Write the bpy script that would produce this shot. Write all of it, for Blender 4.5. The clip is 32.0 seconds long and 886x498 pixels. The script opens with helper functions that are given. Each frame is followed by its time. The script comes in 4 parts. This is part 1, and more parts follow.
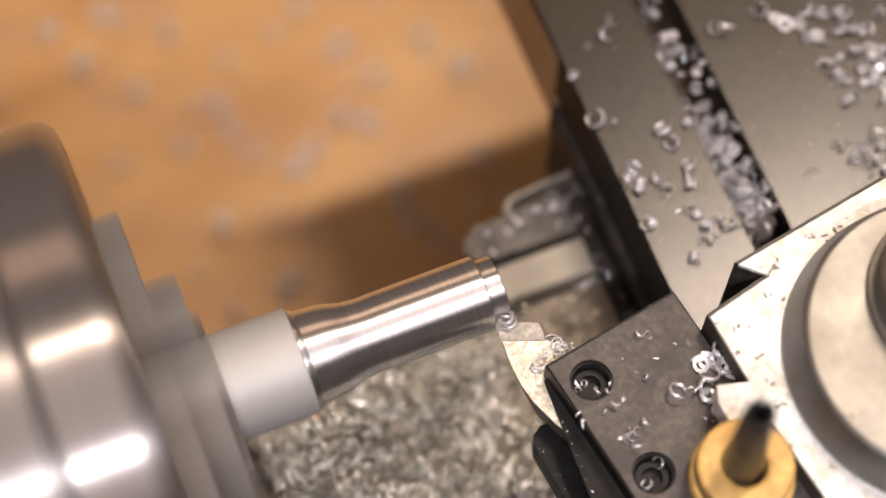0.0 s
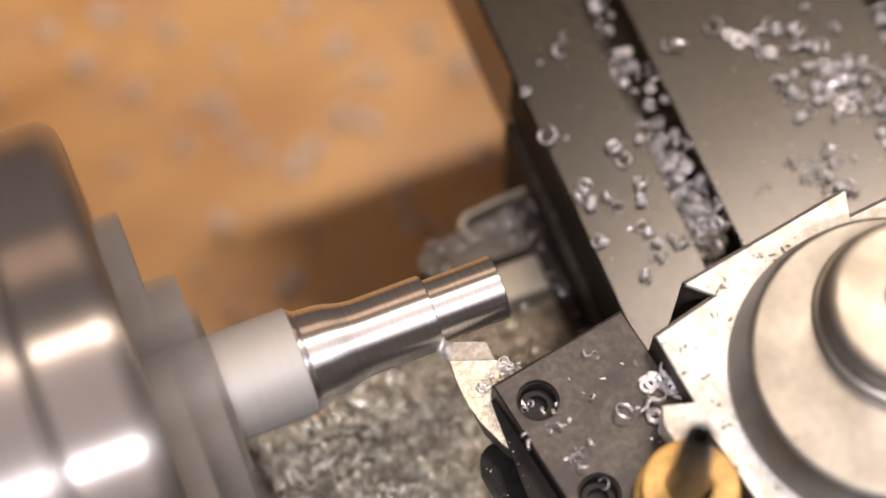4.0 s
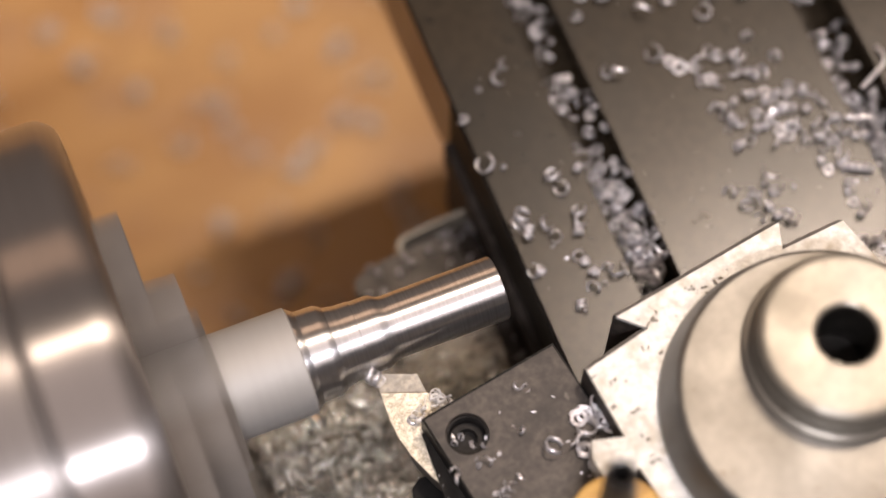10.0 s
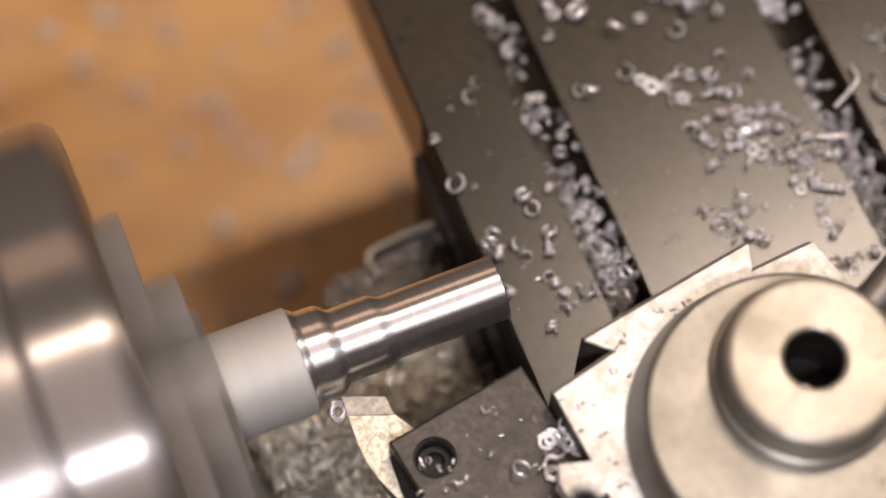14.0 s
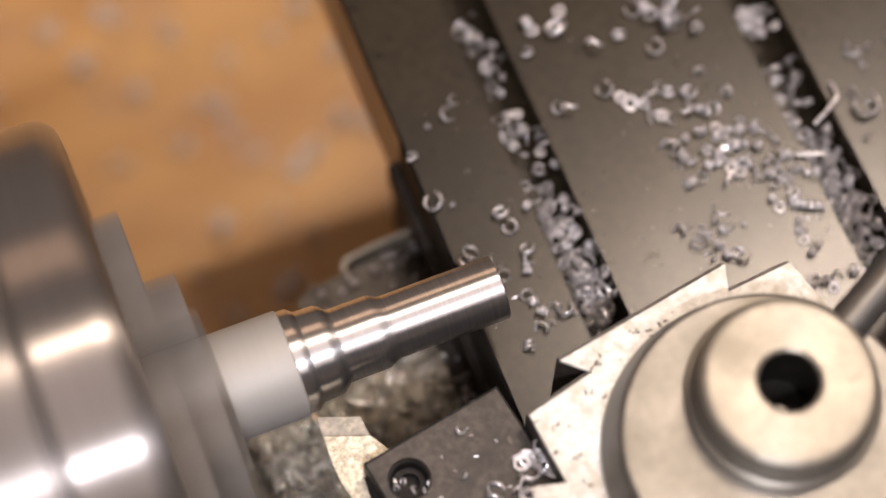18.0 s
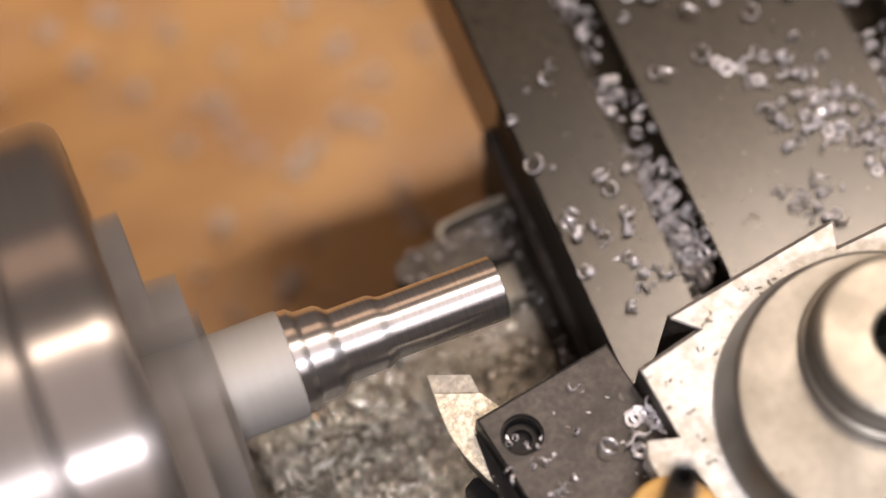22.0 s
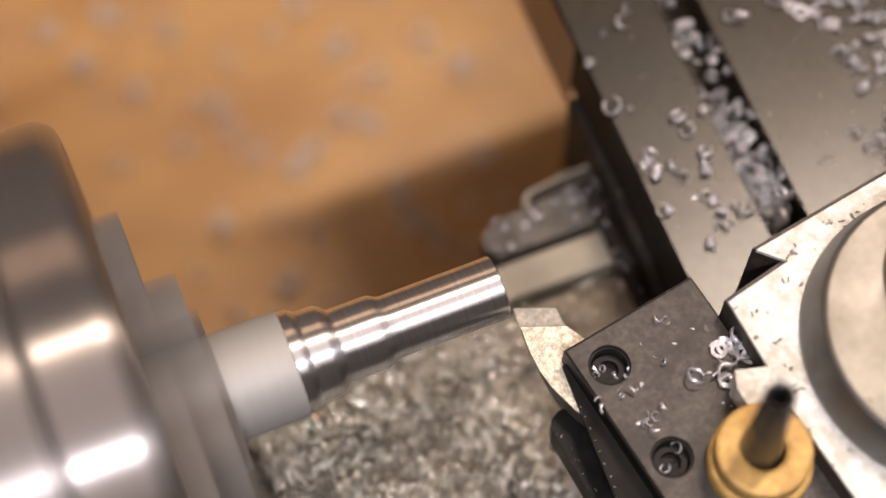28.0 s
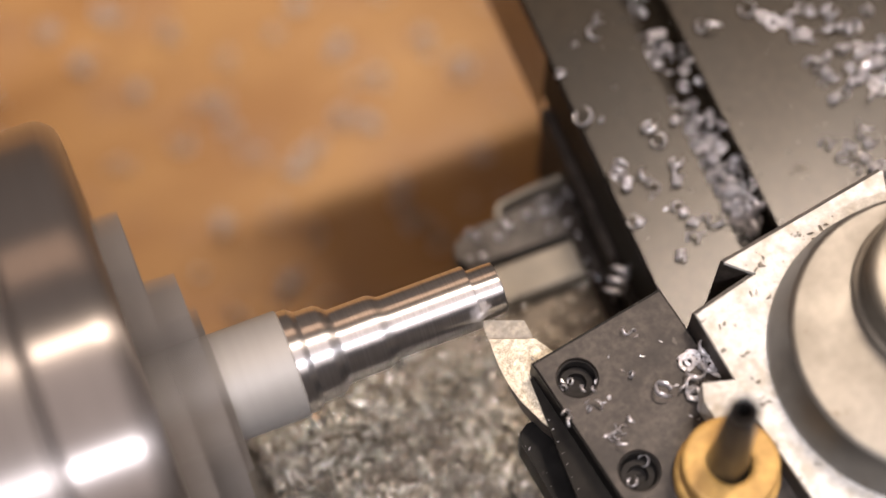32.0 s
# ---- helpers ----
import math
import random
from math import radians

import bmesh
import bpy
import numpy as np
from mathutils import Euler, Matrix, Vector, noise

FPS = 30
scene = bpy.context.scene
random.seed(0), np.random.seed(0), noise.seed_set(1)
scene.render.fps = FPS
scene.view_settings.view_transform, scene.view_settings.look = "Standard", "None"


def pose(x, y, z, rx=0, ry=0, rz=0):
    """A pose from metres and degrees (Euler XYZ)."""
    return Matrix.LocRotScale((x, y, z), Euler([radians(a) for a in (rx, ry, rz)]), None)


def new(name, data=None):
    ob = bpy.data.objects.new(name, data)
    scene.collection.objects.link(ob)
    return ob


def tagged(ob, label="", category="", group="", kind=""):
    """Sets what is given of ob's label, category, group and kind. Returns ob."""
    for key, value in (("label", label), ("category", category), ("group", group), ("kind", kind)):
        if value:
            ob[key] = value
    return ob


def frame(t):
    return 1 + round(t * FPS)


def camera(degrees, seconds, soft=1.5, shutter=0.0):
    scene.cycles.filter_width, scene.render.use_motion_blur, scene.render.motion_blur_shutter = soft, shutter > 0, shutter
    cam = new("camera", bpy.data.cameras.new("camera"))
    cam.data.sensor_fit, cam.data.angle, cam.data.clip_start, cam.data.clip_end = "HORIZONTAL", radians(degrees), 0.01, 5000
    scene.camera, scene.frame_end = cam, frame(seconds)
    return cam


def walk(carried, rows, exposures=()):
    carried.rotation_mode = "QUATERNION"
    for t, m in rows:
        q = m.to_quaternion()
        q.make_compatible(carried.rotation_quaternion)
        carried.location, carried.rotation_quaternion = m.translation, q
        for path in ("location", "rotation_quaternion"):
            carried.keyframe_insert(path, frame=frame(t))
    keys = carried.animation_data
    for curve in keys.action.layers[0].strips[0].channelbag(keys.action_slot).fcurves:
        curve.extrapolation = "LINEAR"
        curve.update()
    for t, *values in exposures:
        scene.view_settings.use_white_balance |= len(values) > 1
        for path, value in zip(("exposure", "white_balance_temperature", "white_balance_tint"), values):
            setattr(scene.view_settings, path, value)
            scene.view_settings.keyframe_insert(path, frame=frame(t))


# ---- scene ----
cam = camera(25.47, 32.0, soft=1.5, shutter=0.9)
# shallow depth of field of the close-up lens
cam.data.dof.use_dof = True
cam.data.dof.focus_distance = 0.361
cam.data.dof.aperture_fstop = 5.4
EYE = pose(-0.0213, -0.1212, 0.3406, 22.733, -0.222, -21.597)
walk(cam, [(0.0, EYE), (32.0, EYE)], exposures=[(0.0, 0.12), (3.0, 0.12), (8.1, 0.11), (8.9, -0.08), (18.0, -0.07), (25.0, -0.08), (32.0, -0.08)])

# ---- light: a warm work lamp behind and to the right, a cool lamp behind the camera ----
world = bpy.data.worlds.new("world")
scene.world = world
world.use_nodes = True
world.node_tree.nodes["Background"].inputs["Color"].default_value = (0.9, 0.88, 0.86, 1)
world.node_tree.nodes["Background"].inputs["Strength"].default_value = 0.05


def area_lamp(name, eye, target, size, size_y, watts, color):
    data = bpy.data.lights.new(name, "AREA")
    data.shape, data.size, data.size_y, data.energy, data.color = "RECTANGLE", size, size_y, watts, color
    ob = new(name, data)
    # the long side lies along the lathe
    z = (Vector(eye) - Vector(target)).normalized()
    x = (Vector((1, 0, 0)) - z * z.x).normalized()
    ob.matrix_world = Matrix.Translation(eye) @ Matrix((x, z.cross(x), z)).transposed().to_4x4()
    return ob


area_lamp("work_lamp", (0.55, 0.345, 1.34), (0.06, 0.02, -0.02), 0.32, 0.016, 17.2, (1.0, 0.80, 0.645))
area_lamp("camera_lamp", (-0.10, -0.40, 0.75), (0.02, 0.0, 0.0), 0.30, 0.03, 6.8, (0.98, 0.94, 1.0))
# Broad overhead panel added as fill, in place of a bright ceiling.
area_lamp("ceiling_fill", (-0.2, -0.55, 1.42), (-0.2, -0.55, 0.0), 2.6, 1.9, 21.0, (1.0, 0.82, 0.76))
# Unseen warm panel added at the back to lift the bench's shadow.
area_lamp("rear_fill", (0.1, 1.28, 0.98), (0.1, 0.0, 0.5), 2.2, 0.8, 8.0, (1.0, 0.62, 0.40))


# ---- materials ----
def mat(name, base, rough=0.5, metal=0.0, vary=0.15, scale=400.0, bump=0.1, stain=None, stain_scale=60.0,
        stain_amount=0.5, stretch=(1, 1, 1), random_tint=0.0, rough_vary=0.1, coords="Object", brushed=0.0, spec=0.5, specks=None, cracks=0.0, island=None, axis="X"):
    m = bpy.data.materials.new(name)
    m.use_nodes = True
    nt = m.node_tree
    n, l = nt.nodes, nt.links
    bsdf = n["Principled BSDF"]
    bsdf.inputs["Metallic"].default_value, bsdf.inputs["Specular IOR Level"].default_value = metal, spec
    tc = n.new("ShaderNodeTexCoord")
    mp = n.new("ShaderNodeMapping")
    mp.inputs["Scale"].default_value = stretch
    l.new(tc.outputs[coords], mp.inputs["Vector"])
    fine = n.new("ShaderNodeTexNoise")
    fine.inputs["Scale"].default_value, fine.inputs["Detail"].default_value = scale, 6
    l.new(mp.outputs["Vector"], fine.inputs["Vector"])
    big = n.new("ShaderNodeTexNoise")
    big.inputs["Scale"].default_value, big.inputs["Detail"].default_value = stain_scale, 4
    l.new(mp.outputs["Vector"], big.inputs["Vector"])
    ramp = n.new("ShaderNodeValToRGB")
    lo = [max(0, c * (1 - vary)) for c in base]
    hi = [min(1, c * (1 + vary)) for c in base]
    ramp.color_ramp.elements[0].color, ramp.color_ramp.elements[0].position = (*lo, 1), 0.35
    ramp.color_ramp.elements[1].color, ramp.color_ramp.elements[1].position = (*hi, 1), 0.65
    l.new(fine.outputs["Fac"], ramp.inputs["Fac"])
    color = ramp.outputs["Color"]
    if stain is not None:
        sr = n.new("ShaderNodeValToRGB")
        sr.color_ramp.elements[0].position, sr.color_ramp.elements[1].position = 0.48, 0.68
        sr.color_ramp.elements[1].color = (stain_amount,) * 3 + (1,)
        l.new(big.outputs["Fac"], sr.inputs["Fac"])
        mix = n.new("ShaderNodeMix")
        mix.data_type = "RGBA"
        l.new(sr.outputs["Color"], mix.inputs[0])
        l.new(color, mix.inputs[6])
        mix.inputs[7].default_value = (*stain, 1)
        color = mix.outputs[2]
    if specks is not None:
        dots = n.new("ShaderNodeTexNoise")
        dots.inputs["Scale"].default_value, dots.inputs["Detail"].default_value = 300, 8
        l.new(tc.outputs[coords], dots.inputs["Vector"])
        dr = n.new("ShaderNodeValToRGB")
        dr.color_ramp.elements[0].position, dr.color_ramp.elements[1].position = 0.66, 0.70
        dr.color_ramp.elements[1].color = (0.85, 0.85, 0.85, 1)
        l.new(dots.outputs["Fac"], dr.inputs["Fac"])
        mx = n.new("ShaderNodeMix")
        mx.data_type = "RGBA"
        l.new(dr.outputs["Color"], mx.inputs[0])
        l.new(color, mx.inputs[6])
        mx.inputs[7].default_value = (*specks, 1)
        color = mx.outputs[2]
    if cracks:
        vor = n.new("ShaderNodeTexVoronoi")
        vor.feature = "DISTANCE_TO_EDGE"
        vor.inputs["Scale"].default_value, vor.inputs["Randomness"].default_value = cracks, 1.0
        warp = n.new("ShaderNodeVectorMath")
        warp.operation = "MULTIPLY_ADD"
        warp.inputs[1].default_value = (0.003, 0.003, 0.003)
        l.new(fine.outputs["Color"], warp.inputs[0])
        l.new(tc.outputs[coords], warp.inputs[2])
        l.new(warp.outputs["Vector"], vor.inputs["Vector"])
        cr = n.new("ShaderNodeValToRGB")
        cr.color_ramp.elements[0].position, cr.color_ramp.elements[1].position = 0.015, 0.14
        cr.color_ramp.elements[0].color = (0.58, 0.55, 0.50, 1)
        l.new(vor.outputs["Distance"], cr.inputs["Fac"])
        cm = n.new("ShaderNodeMix")
        cm.data_type, cm.blend_type = "RGBA", "MULTIPLY"
        cm.inputs[0].default_value = 1.0
        l.new(color, cm.inputs[6])
        l.new(cr.outputs["Color"], cm.inputs[7])
        color = cm.outputs[2]
    if island is not None:
        geo = n.new("ShaderNodeNewGeometry")
        ir = n.new("ShaderNodeMapRange")
        ir.inputs["To Min"].default_value, ir.inputs["To Max"].default_value = island
        l.new(geo.outputs["Random Per Island"], ir.inputs["Value"])
        iv = n.new("ShaderNodeHueSaturation")
        l.new(ir.outputs["Result"], iv.inputs["Value"])
        l.new(color, iv.inputs["Color"])
        color = iv.outputs["Color"]
    if random_tint:
        oi = n.new("ShaderNodeObjectInfo")
        hv = n.new("ShaderNodeHueSaturation")
        mr = n.new("ShaderNodeMapRange")
        mr.inputs["To Min"].default_value, mr.inputs["To Max"].default_value = 1 - random_tint, 1 + random_tint
        l.new(oi.outputs["Random"], mr.inputs["Value"])
        l.new(mr.outputs["Result"], hv.inputs["Value"])
        l.new(color, hv.inputs["Color"])
        color = hv.outputs["Color"]
    l.new(color, bsdf.inputs["Base Color"])
    rr = n.new("ShaderNodeMapRange")
    rr.inputs["To Min"].default_value, rr.inputs["To Max"].default_value = max(0.03, rough - rough_vary), min(1, rough + rough_vary)
    l.new(big.outputs["Fac"], rr.inputs["Value"])
    l.new(rr.outputs["Result"], bsdf.inputs["Roughness"])
    if brushed:
        tg = n.new("ShaderNodeTangent")
        tg.direction_type, tg.axis = "RADIAL", axis
        bsdf.inputs["Anisotropic"].default_value, bsdf.inputs["Anisotropic Rotation"].default_value = brushed, 0.25
        l.new(tg.outputs["Tangent"], bsdf.inputs["Tangent"])
    if bump:
        bp = n.new("ShaderNodeBump")
        bp.inputs["Strength"].default_value, bp.inputs["Distance"].default_value = bump, 0.0004
        l.new(fine.outputs["Fac"], bp.inputs["Height"])
        l.new(bp.outputs["Normal"], bsdf.inputs["Normal"])
    return m


CHROME = mat("ground_chuck_steel", (0.265, 0.245, 0.236), 0.34, 0.84, 0.05, 900, 0.01, (0.25, 0.232, 0.223), 160, 0.5, (1, 0.004, 0.004), rough_vary=0.01, brushed=1.0, spec=0.3)
CHUCKB = mat("dull_chuck_steel", (0.27, 0.25, 0.24), 0.44, 0.75, 0.06, 900, 0.01, (0.24, 0.223, 0.213), 160, 0.5, (1, 0.004, 0.004), rough_vary=0.02, brushed=1.0)
JAW = mat("jaw_steel", (0.15, 0.137, 0.126), 0.85, 0.0, 0.05, 500, 0.04, (0.085, 0.08, 0.078), 90, 0.5, spec=0.1)
SCALE = mat("drawn_bar_grey", (0.33, 0.32, 0.305), 0.6, 0.35, 0.02, 700, 0.01, (0.30, 0.29, 0.277), 120, 0.4, (1, 0.05, 0.05), rough_vary=0.04)
TURNED = mat("turned_steel", (0.70, 0.70, 0.715), 0.35, 0.97, 0.10, 5200, 0.05, (0.59, 0.588, 0.595), 900, 0.5, (1, 0.02, 0.02), rough_vary=0.03, brushed=0.93)
SLIDE = mat("oiled_slide_steel", (0.023, 0.0175, 0.0115), 0.243, 0.0, 0.15, 500, 0.04, (0.008, 0.0072, 0.006), 34, 0.6, rough_vary=0.05, spec=0.29, specks=(0.006, 0.005, 0.0045))
SIDE = mat("smooth_slide_side", (0.075, 0.052, 0.042), 0.3, 0.9, 0.15, 500, 0.05, (0.05, 0.036, 0.03), 60, 0.5)
DIRT = mat("dried_oil_dirt", (0.22, 0.195, 0.16), 0.7, 0.0, 0.3, 600, 0.15, (0.14, 0.12, 0.1), 300, 0.5, spec=0.2)
LUGM = mat("dirty_lug_casting", (0.07, 0.062, 0.053), 0.6, 0.0, 0.4, 300, 0.2, (0.045, 0.04, 0.034), 120, 0.6, spec=0.3)
# Black for castings, and for parts whose shade is painted in.
BLACK = mat("black_casting_and_shade", (0.010, 0.009, 0.008), 0.6, 0.0, 0.3, 300, 0.12, (0.02, 0.018, 0.015), 60, 0.5, spec=0.12)
GRIME = mat("grimy_casting", (0.015, 0.012, 0.010), 0.6, 0.0, 0.35, 300, 0.15, (0.03, 0.025, 0.021), 120, 0.6, spec=0.15, specks=(0.11, 0.1, 0.09))
HOLDER = mat("black_oxide_steel", (0.038, 0.031, 0.026), 0.55, 0.1, 0.42, 800, 0.22, (0.018, 0.015, 0.013), 160, 0.7, specks=(0.085, 0.074, 0.064))
GLOSS = mat("black_gloss_steel", (0.006, 0.006, 0.006), 0.38, 0.0, 0.2, 400, 0.06, (0.016, 0.015, 0.014), 260, 0.5, spec=0.07, specks=(0.03, 0.027, 0.024))
STUDM = mat("worn_black_steel", (0.018, 0.0165, 0.0165), 0.36, 0.2, 0.25, 400, 0.06, (0.014, 0.013, 0.013), 200, 0.5)
# Darker steel for the screws and threads down in the holes.
SOCKET = mat("dark_socket_steel", (0.012, 0.011, 0.0105), 0.5, 0.0, 0.3, 500, 0.1, (0.03, 0.027, 0.025), 300, 0.5, spec=0.12)
POST = mat("bright_post_steel", (0.57, 0.565, 0.54), 0.55, 0.2, 0.16, 800, 0.10, (0.40, 0.36, 0.29), 230, 0.9, specks=(0.08, 0.07, 0.055), spec=0.3)
# Flange side and top differ in tone: their shade and light are painted in.
HUB = mat("flange_side_steel", (0.15, 0.146, 0.138), 0.42, 0.8, 0.06, 400, 0.05, (0.11, 0.105, 0.097), 70, 0.7, specks=(0.11, 0.095, 0.075), spec=0.3)
FLT = mat("lit_flange_steel", (0.205, 0.195, 0.175), 0.48, 0.75, 0.08, 500, 0.06, (0.17, 0.157, 0.132), 100, 0.5, specks=(0.14, 0.122, 0.097), spec=0.3, brushed=0.6, axis="Z")
HUBT = mat("hub_steel", (0.19, 0.178, 0.155), 0.42, 0.8, 0.08, 500, 0.04, (0.155, 0.145, 0.122), 90, 0.5, spec=0.3, brushed=0.75, axis="Z", specks=(0.13, 0.114, 0.09))
WIPER = mat("worn_wiper_plate", (0.15, 0.132, 0.102), 0.6, 0.1, 0.15, 300, 0.08, (0.10, 0.085, 0.065), 120, 0.6)
BRASS = mat("brass", (0.50, 0.315, 0.10), 0.6, 0.3, 0.15, 500, 0.08, (0.30, 0.175, 0.058), 130, 0.9)
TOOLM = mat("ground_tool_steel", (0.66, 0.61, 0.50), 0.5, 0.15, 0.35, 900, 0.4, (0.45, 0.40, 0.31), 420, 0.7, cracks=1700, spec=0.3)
# Darker copy of the tool steel: the sides' shade is in the colour.
RELIEF = mat("shaded_tool_side", (0.075, 0.064, 0.054), 0.5, 0.3, 0.3, 900, 0.2, (0.15, 0.13, 0.11), 300, 0.6)
# Facet colour carries the weaker reflection of its tilt.
TOOLD = mat("dimmed_facet_steel", (0.23, 0.20, 0.155), 0.5, 0.4, 0.25, 900, 0.25, (0.15, 0.135, 0.12), 300, 0.6)
WAY = mat("bed_way", (0.205, 0.182, 0.142), 0.5, 0.2, 0.08, 300, 0.04, (0.14, 0.125, 0.098), 70, 0.5)
BED = mat("bed_casting", (0.23, 0.195, 0.15), 0.6, 0.0, 0.2, 250, 0.12, (0.12, 0.10, 0.078), 60, 0.7)
CHIP = mat("steel_chip", (0.68, 0.67, 0.695), 0.3, 0.65, 0.10, 900, 0.05, (0.46, 0.445, 0.445), 500, 0.6, random_tint=0.15, island=(0.55, 1.15))
CHIPD = mat("dull_steel_chip", (0.92, 0.85, 0.74), 0.2, 0.85, 0.2, 900, 0.05, (0.70, 0.62, 0.52), 150, 0.6, island=(0.22, 1.6), rough_vary=0.06)
CHIPN = mat("fresh_steel_chip", (0.78, 0.76, 0.74), 0.35, 0.25, 0.10, 900, 0.05, (0.62, 0.6, 0.57), 500, 0.5, island=(0.6, 1.15))
CHIPB = mat("pale_steel_chip", (0.58, 0.56, 0.54), 0.4, 0.05, 0.10, 900, 0.05, (0.56, 0.53, 0.50), 300, 0.5)
PAINT = mat("wall_paint", (0.17, 0.15, 0.13), 0.8, 0.0, 0.05, 30, 0.05, (0.14, 0.125, 0.108), 2, 0.5)
FLOORM = mat("concrete_floor", (0.22, 0.21, 0.20), 0.8, 0.0, 0.15, 40, 0.1, (0.15, 0.14, 0.13), 3, 0.5)
CEIL = mat("ceiling_paint", (0.22, 0.21, 0.195), 0.85, 0.0, 0.05, 30, 0.05, (0.19, 0.18, 0.168), 2, 0.5)


def wood_material():
    m = bpy.data.materials.new("oiled_bench_wood")
    m.use_nodes = True
    n, l = m.node_tree.nodes, m.node_tree.links
    bsdf = n["Principled BSDF"]
    tc = n.new("ShaderNodeTexCoord")
    mp = n.new("ShaderNodeMapping")
    mp.inputs["Rotation"].default_value = (0, 0, radians(4))
    mp.inputs["Scale"].default_value = (7, 20, 20)
    l.new(tc.outputs["Object"], mp.inputs["Vector"])
    grain = n.new("ShaderNodeTexNoise")
    grain.inputs["Scale"].default_value, grain.inputs["Detail"].default_value, grain.inputs["Distortion"].default_value = 2.0, 8, 0.6
    l.new(mp.outputs["Vector"], grain.inputs["Vector"])
    ramp = n.new("ShaderNodeValToRGB")
    ramp.color_ramp.elements[0].color, ramp.color_ramp.elements[0].position = (0.305, 0.153, 0.05, 1), 0.3
    ramp.color_ramp.elements[1].color, ramp.color_ramp.elements[1].position = (0.425, 0.243, 0.089, 1), 0.68
    l.new(grain.outputs["Fac"], ramp.inputs["Fac"])
    blot = n.new("ShaderNodeTexNoise")
    blot.inputs["Scale"].default_value, blot.inputs["Detail"].default_value = 42, 8
    l.new(tc.outputs["Object"], blot.inputs["Vector"])
    br = n.new("ShaderNodeValToRGB")
    br.color_ramp.elements[0].position, br.color_ramp.elements[1].position = 0.50, 0.66
    br.color_ramp.elements[1].color = (0.55, 0.55, 0.55, 1)
    l.new(blot.outputs["Fac"], br.inputs["Fac"])
    mix = n.new("ShaderNodeMix")
    mix.data_type = "RGBA"
    l.new(br.outputs["Color"], mix.inputs[0])
    l.new(ramp.outputs["Color"], mix.inputs[6])
    mix.inputs[7].default_value = (0.30, 0.17, 0.09, 1)
    l.new(mix.outputs[2], bsdf.inputs["Base Color"])
    bsdf.inputs["Roughness"].default_value = 0.45
    bp = n.new("ShaderNodeBump")
    bp.inputs["Strength"].default_value, bp.inputs["Distance"].default_value = 0.25, 0.0006
    l.new(grain.outputs["Fac"], bp.inputs["Height"])
    l.new(bp.outputs["Normal"], bsdf.inputs["Normal"])
    return m


WOOD = wood_material()
MM = 0.001


# ---- mesh helpers (sizes in millimetres) ----
def empty(name, x, y, z):
    ob = new(name)
    ob.empty_display_size = 0.01
    ob.matrix_basis = pose(x * MM, y * MM, z * MM)
    return ob


def part(name, bm, material, parent=None, label="", smooth=35):
    for v in bm.verts:
        v.co *= MM
    bmesh.ops.recalc_face_normals(bm, faces=bm.faces[:])
    me = bpy.data.meshes.new(name)
    for e in bm.edges:
        if len(e.link_faces) == 2 and e.calc_face_angle(0) > radians(smooth):
            e.smooth = False
    bm.to_mesh(me)
    bm.free()
    me.materials.append(material)
    ob = new(name, me)
    if parent is not None:
        ob.parent = parent
    if label:
        ob["label"] = label
    return ob


def drill(ob, cutters):
    """Cut solids out of a part, and drop the cutters."""
    for bm in cutters:
        for v in bm.verts:
            v.co *= MM
        bmesh.ops.recalc_face_normals(bm, faces=bm.faces[:])
        me = bpy.data.meshes.new("cutter")
        bm.to_mesh(me)
        bm.free()
        tool = new("cutter", me)
        tool.parent = ob.parent
        mod = ob.modifiers.new("cut", "BOOLEAN")
        mod.object, mod.operation, mod.solver = tool, "DIFFERENCE", "EXACT"
        bpy.context.view_layer.update()
        done = bpy.data.meshes.new_from_object(ob.evaluated_get(bpy.context.evaluated_depsgraph_get()))
        ob.modifiers.remove(mod)
        ob.data = done
        bpy.data.objects.remove(tool)
    return ob


def bevel(bm, width, segs=2, angle=30):
    edges = [e for e in bm.edges if len(e.link_faces) == 2 and e.calc_face_angle(0) > radians(angle)]
    done = bmesh.ops.bevel(bm, geom=edges, offset=width, offset_type="OFFSET", segments=segs, profile=0.5, affect="EDGES", clamp_overlap=True)
    for f in done["faces"]:
        f.smooth = True
    return bm


def revolve(profile, segs=96, axis="x", center=(0, 0)):
    """A turned solid from (place along the axis, radius) pairs; radius 0 closes an end."""
    bm = bmesh.new()
    rings = []
    dense = [profile[0]]
    for (s0, r0), (s1, r1) in zip(profile, profile[1:]):
        n = math.hypot(s1 - s0, r1 - r0)
        if n > 1.2 and r0 > 0 and r1 > 0:
            for d in (0.25, n - 0.25):
                dense.append((s0 + (s1 - s0) * d / n, r0 + (r1 - r0) * d / n))
        dense.append((s1, r1))
    for s, r in dense:
        if r <= 0:
            co = (s, 0, 0) if axis == "x" else (center[0], center[1], s)
            rings.append([bm.verts.new(co)])
            continue
        ring = []
        for i in range(segs):
            a = 2 * math.pi * i / segs
            c, d = r * math.cos(a), r * math.sin(a)
            ring.append(bm.verts.new((s, c, d) if axis == "x" else (center[0] + c, center[1] + d, s)))
        rings.append(ring)
    for a, b in zip(rings, rings[1:]):
        for i in range(segs):
            j = (i + 1) % segs
            q = [a[i % len(a)], a[j % len(a)], b[j % len(b)], b[i % len(b)]]
            q = list(dict.fromkeys(q))
            if len(q) > 2:
                bm.faces.new(q).smooth = True
    return bm


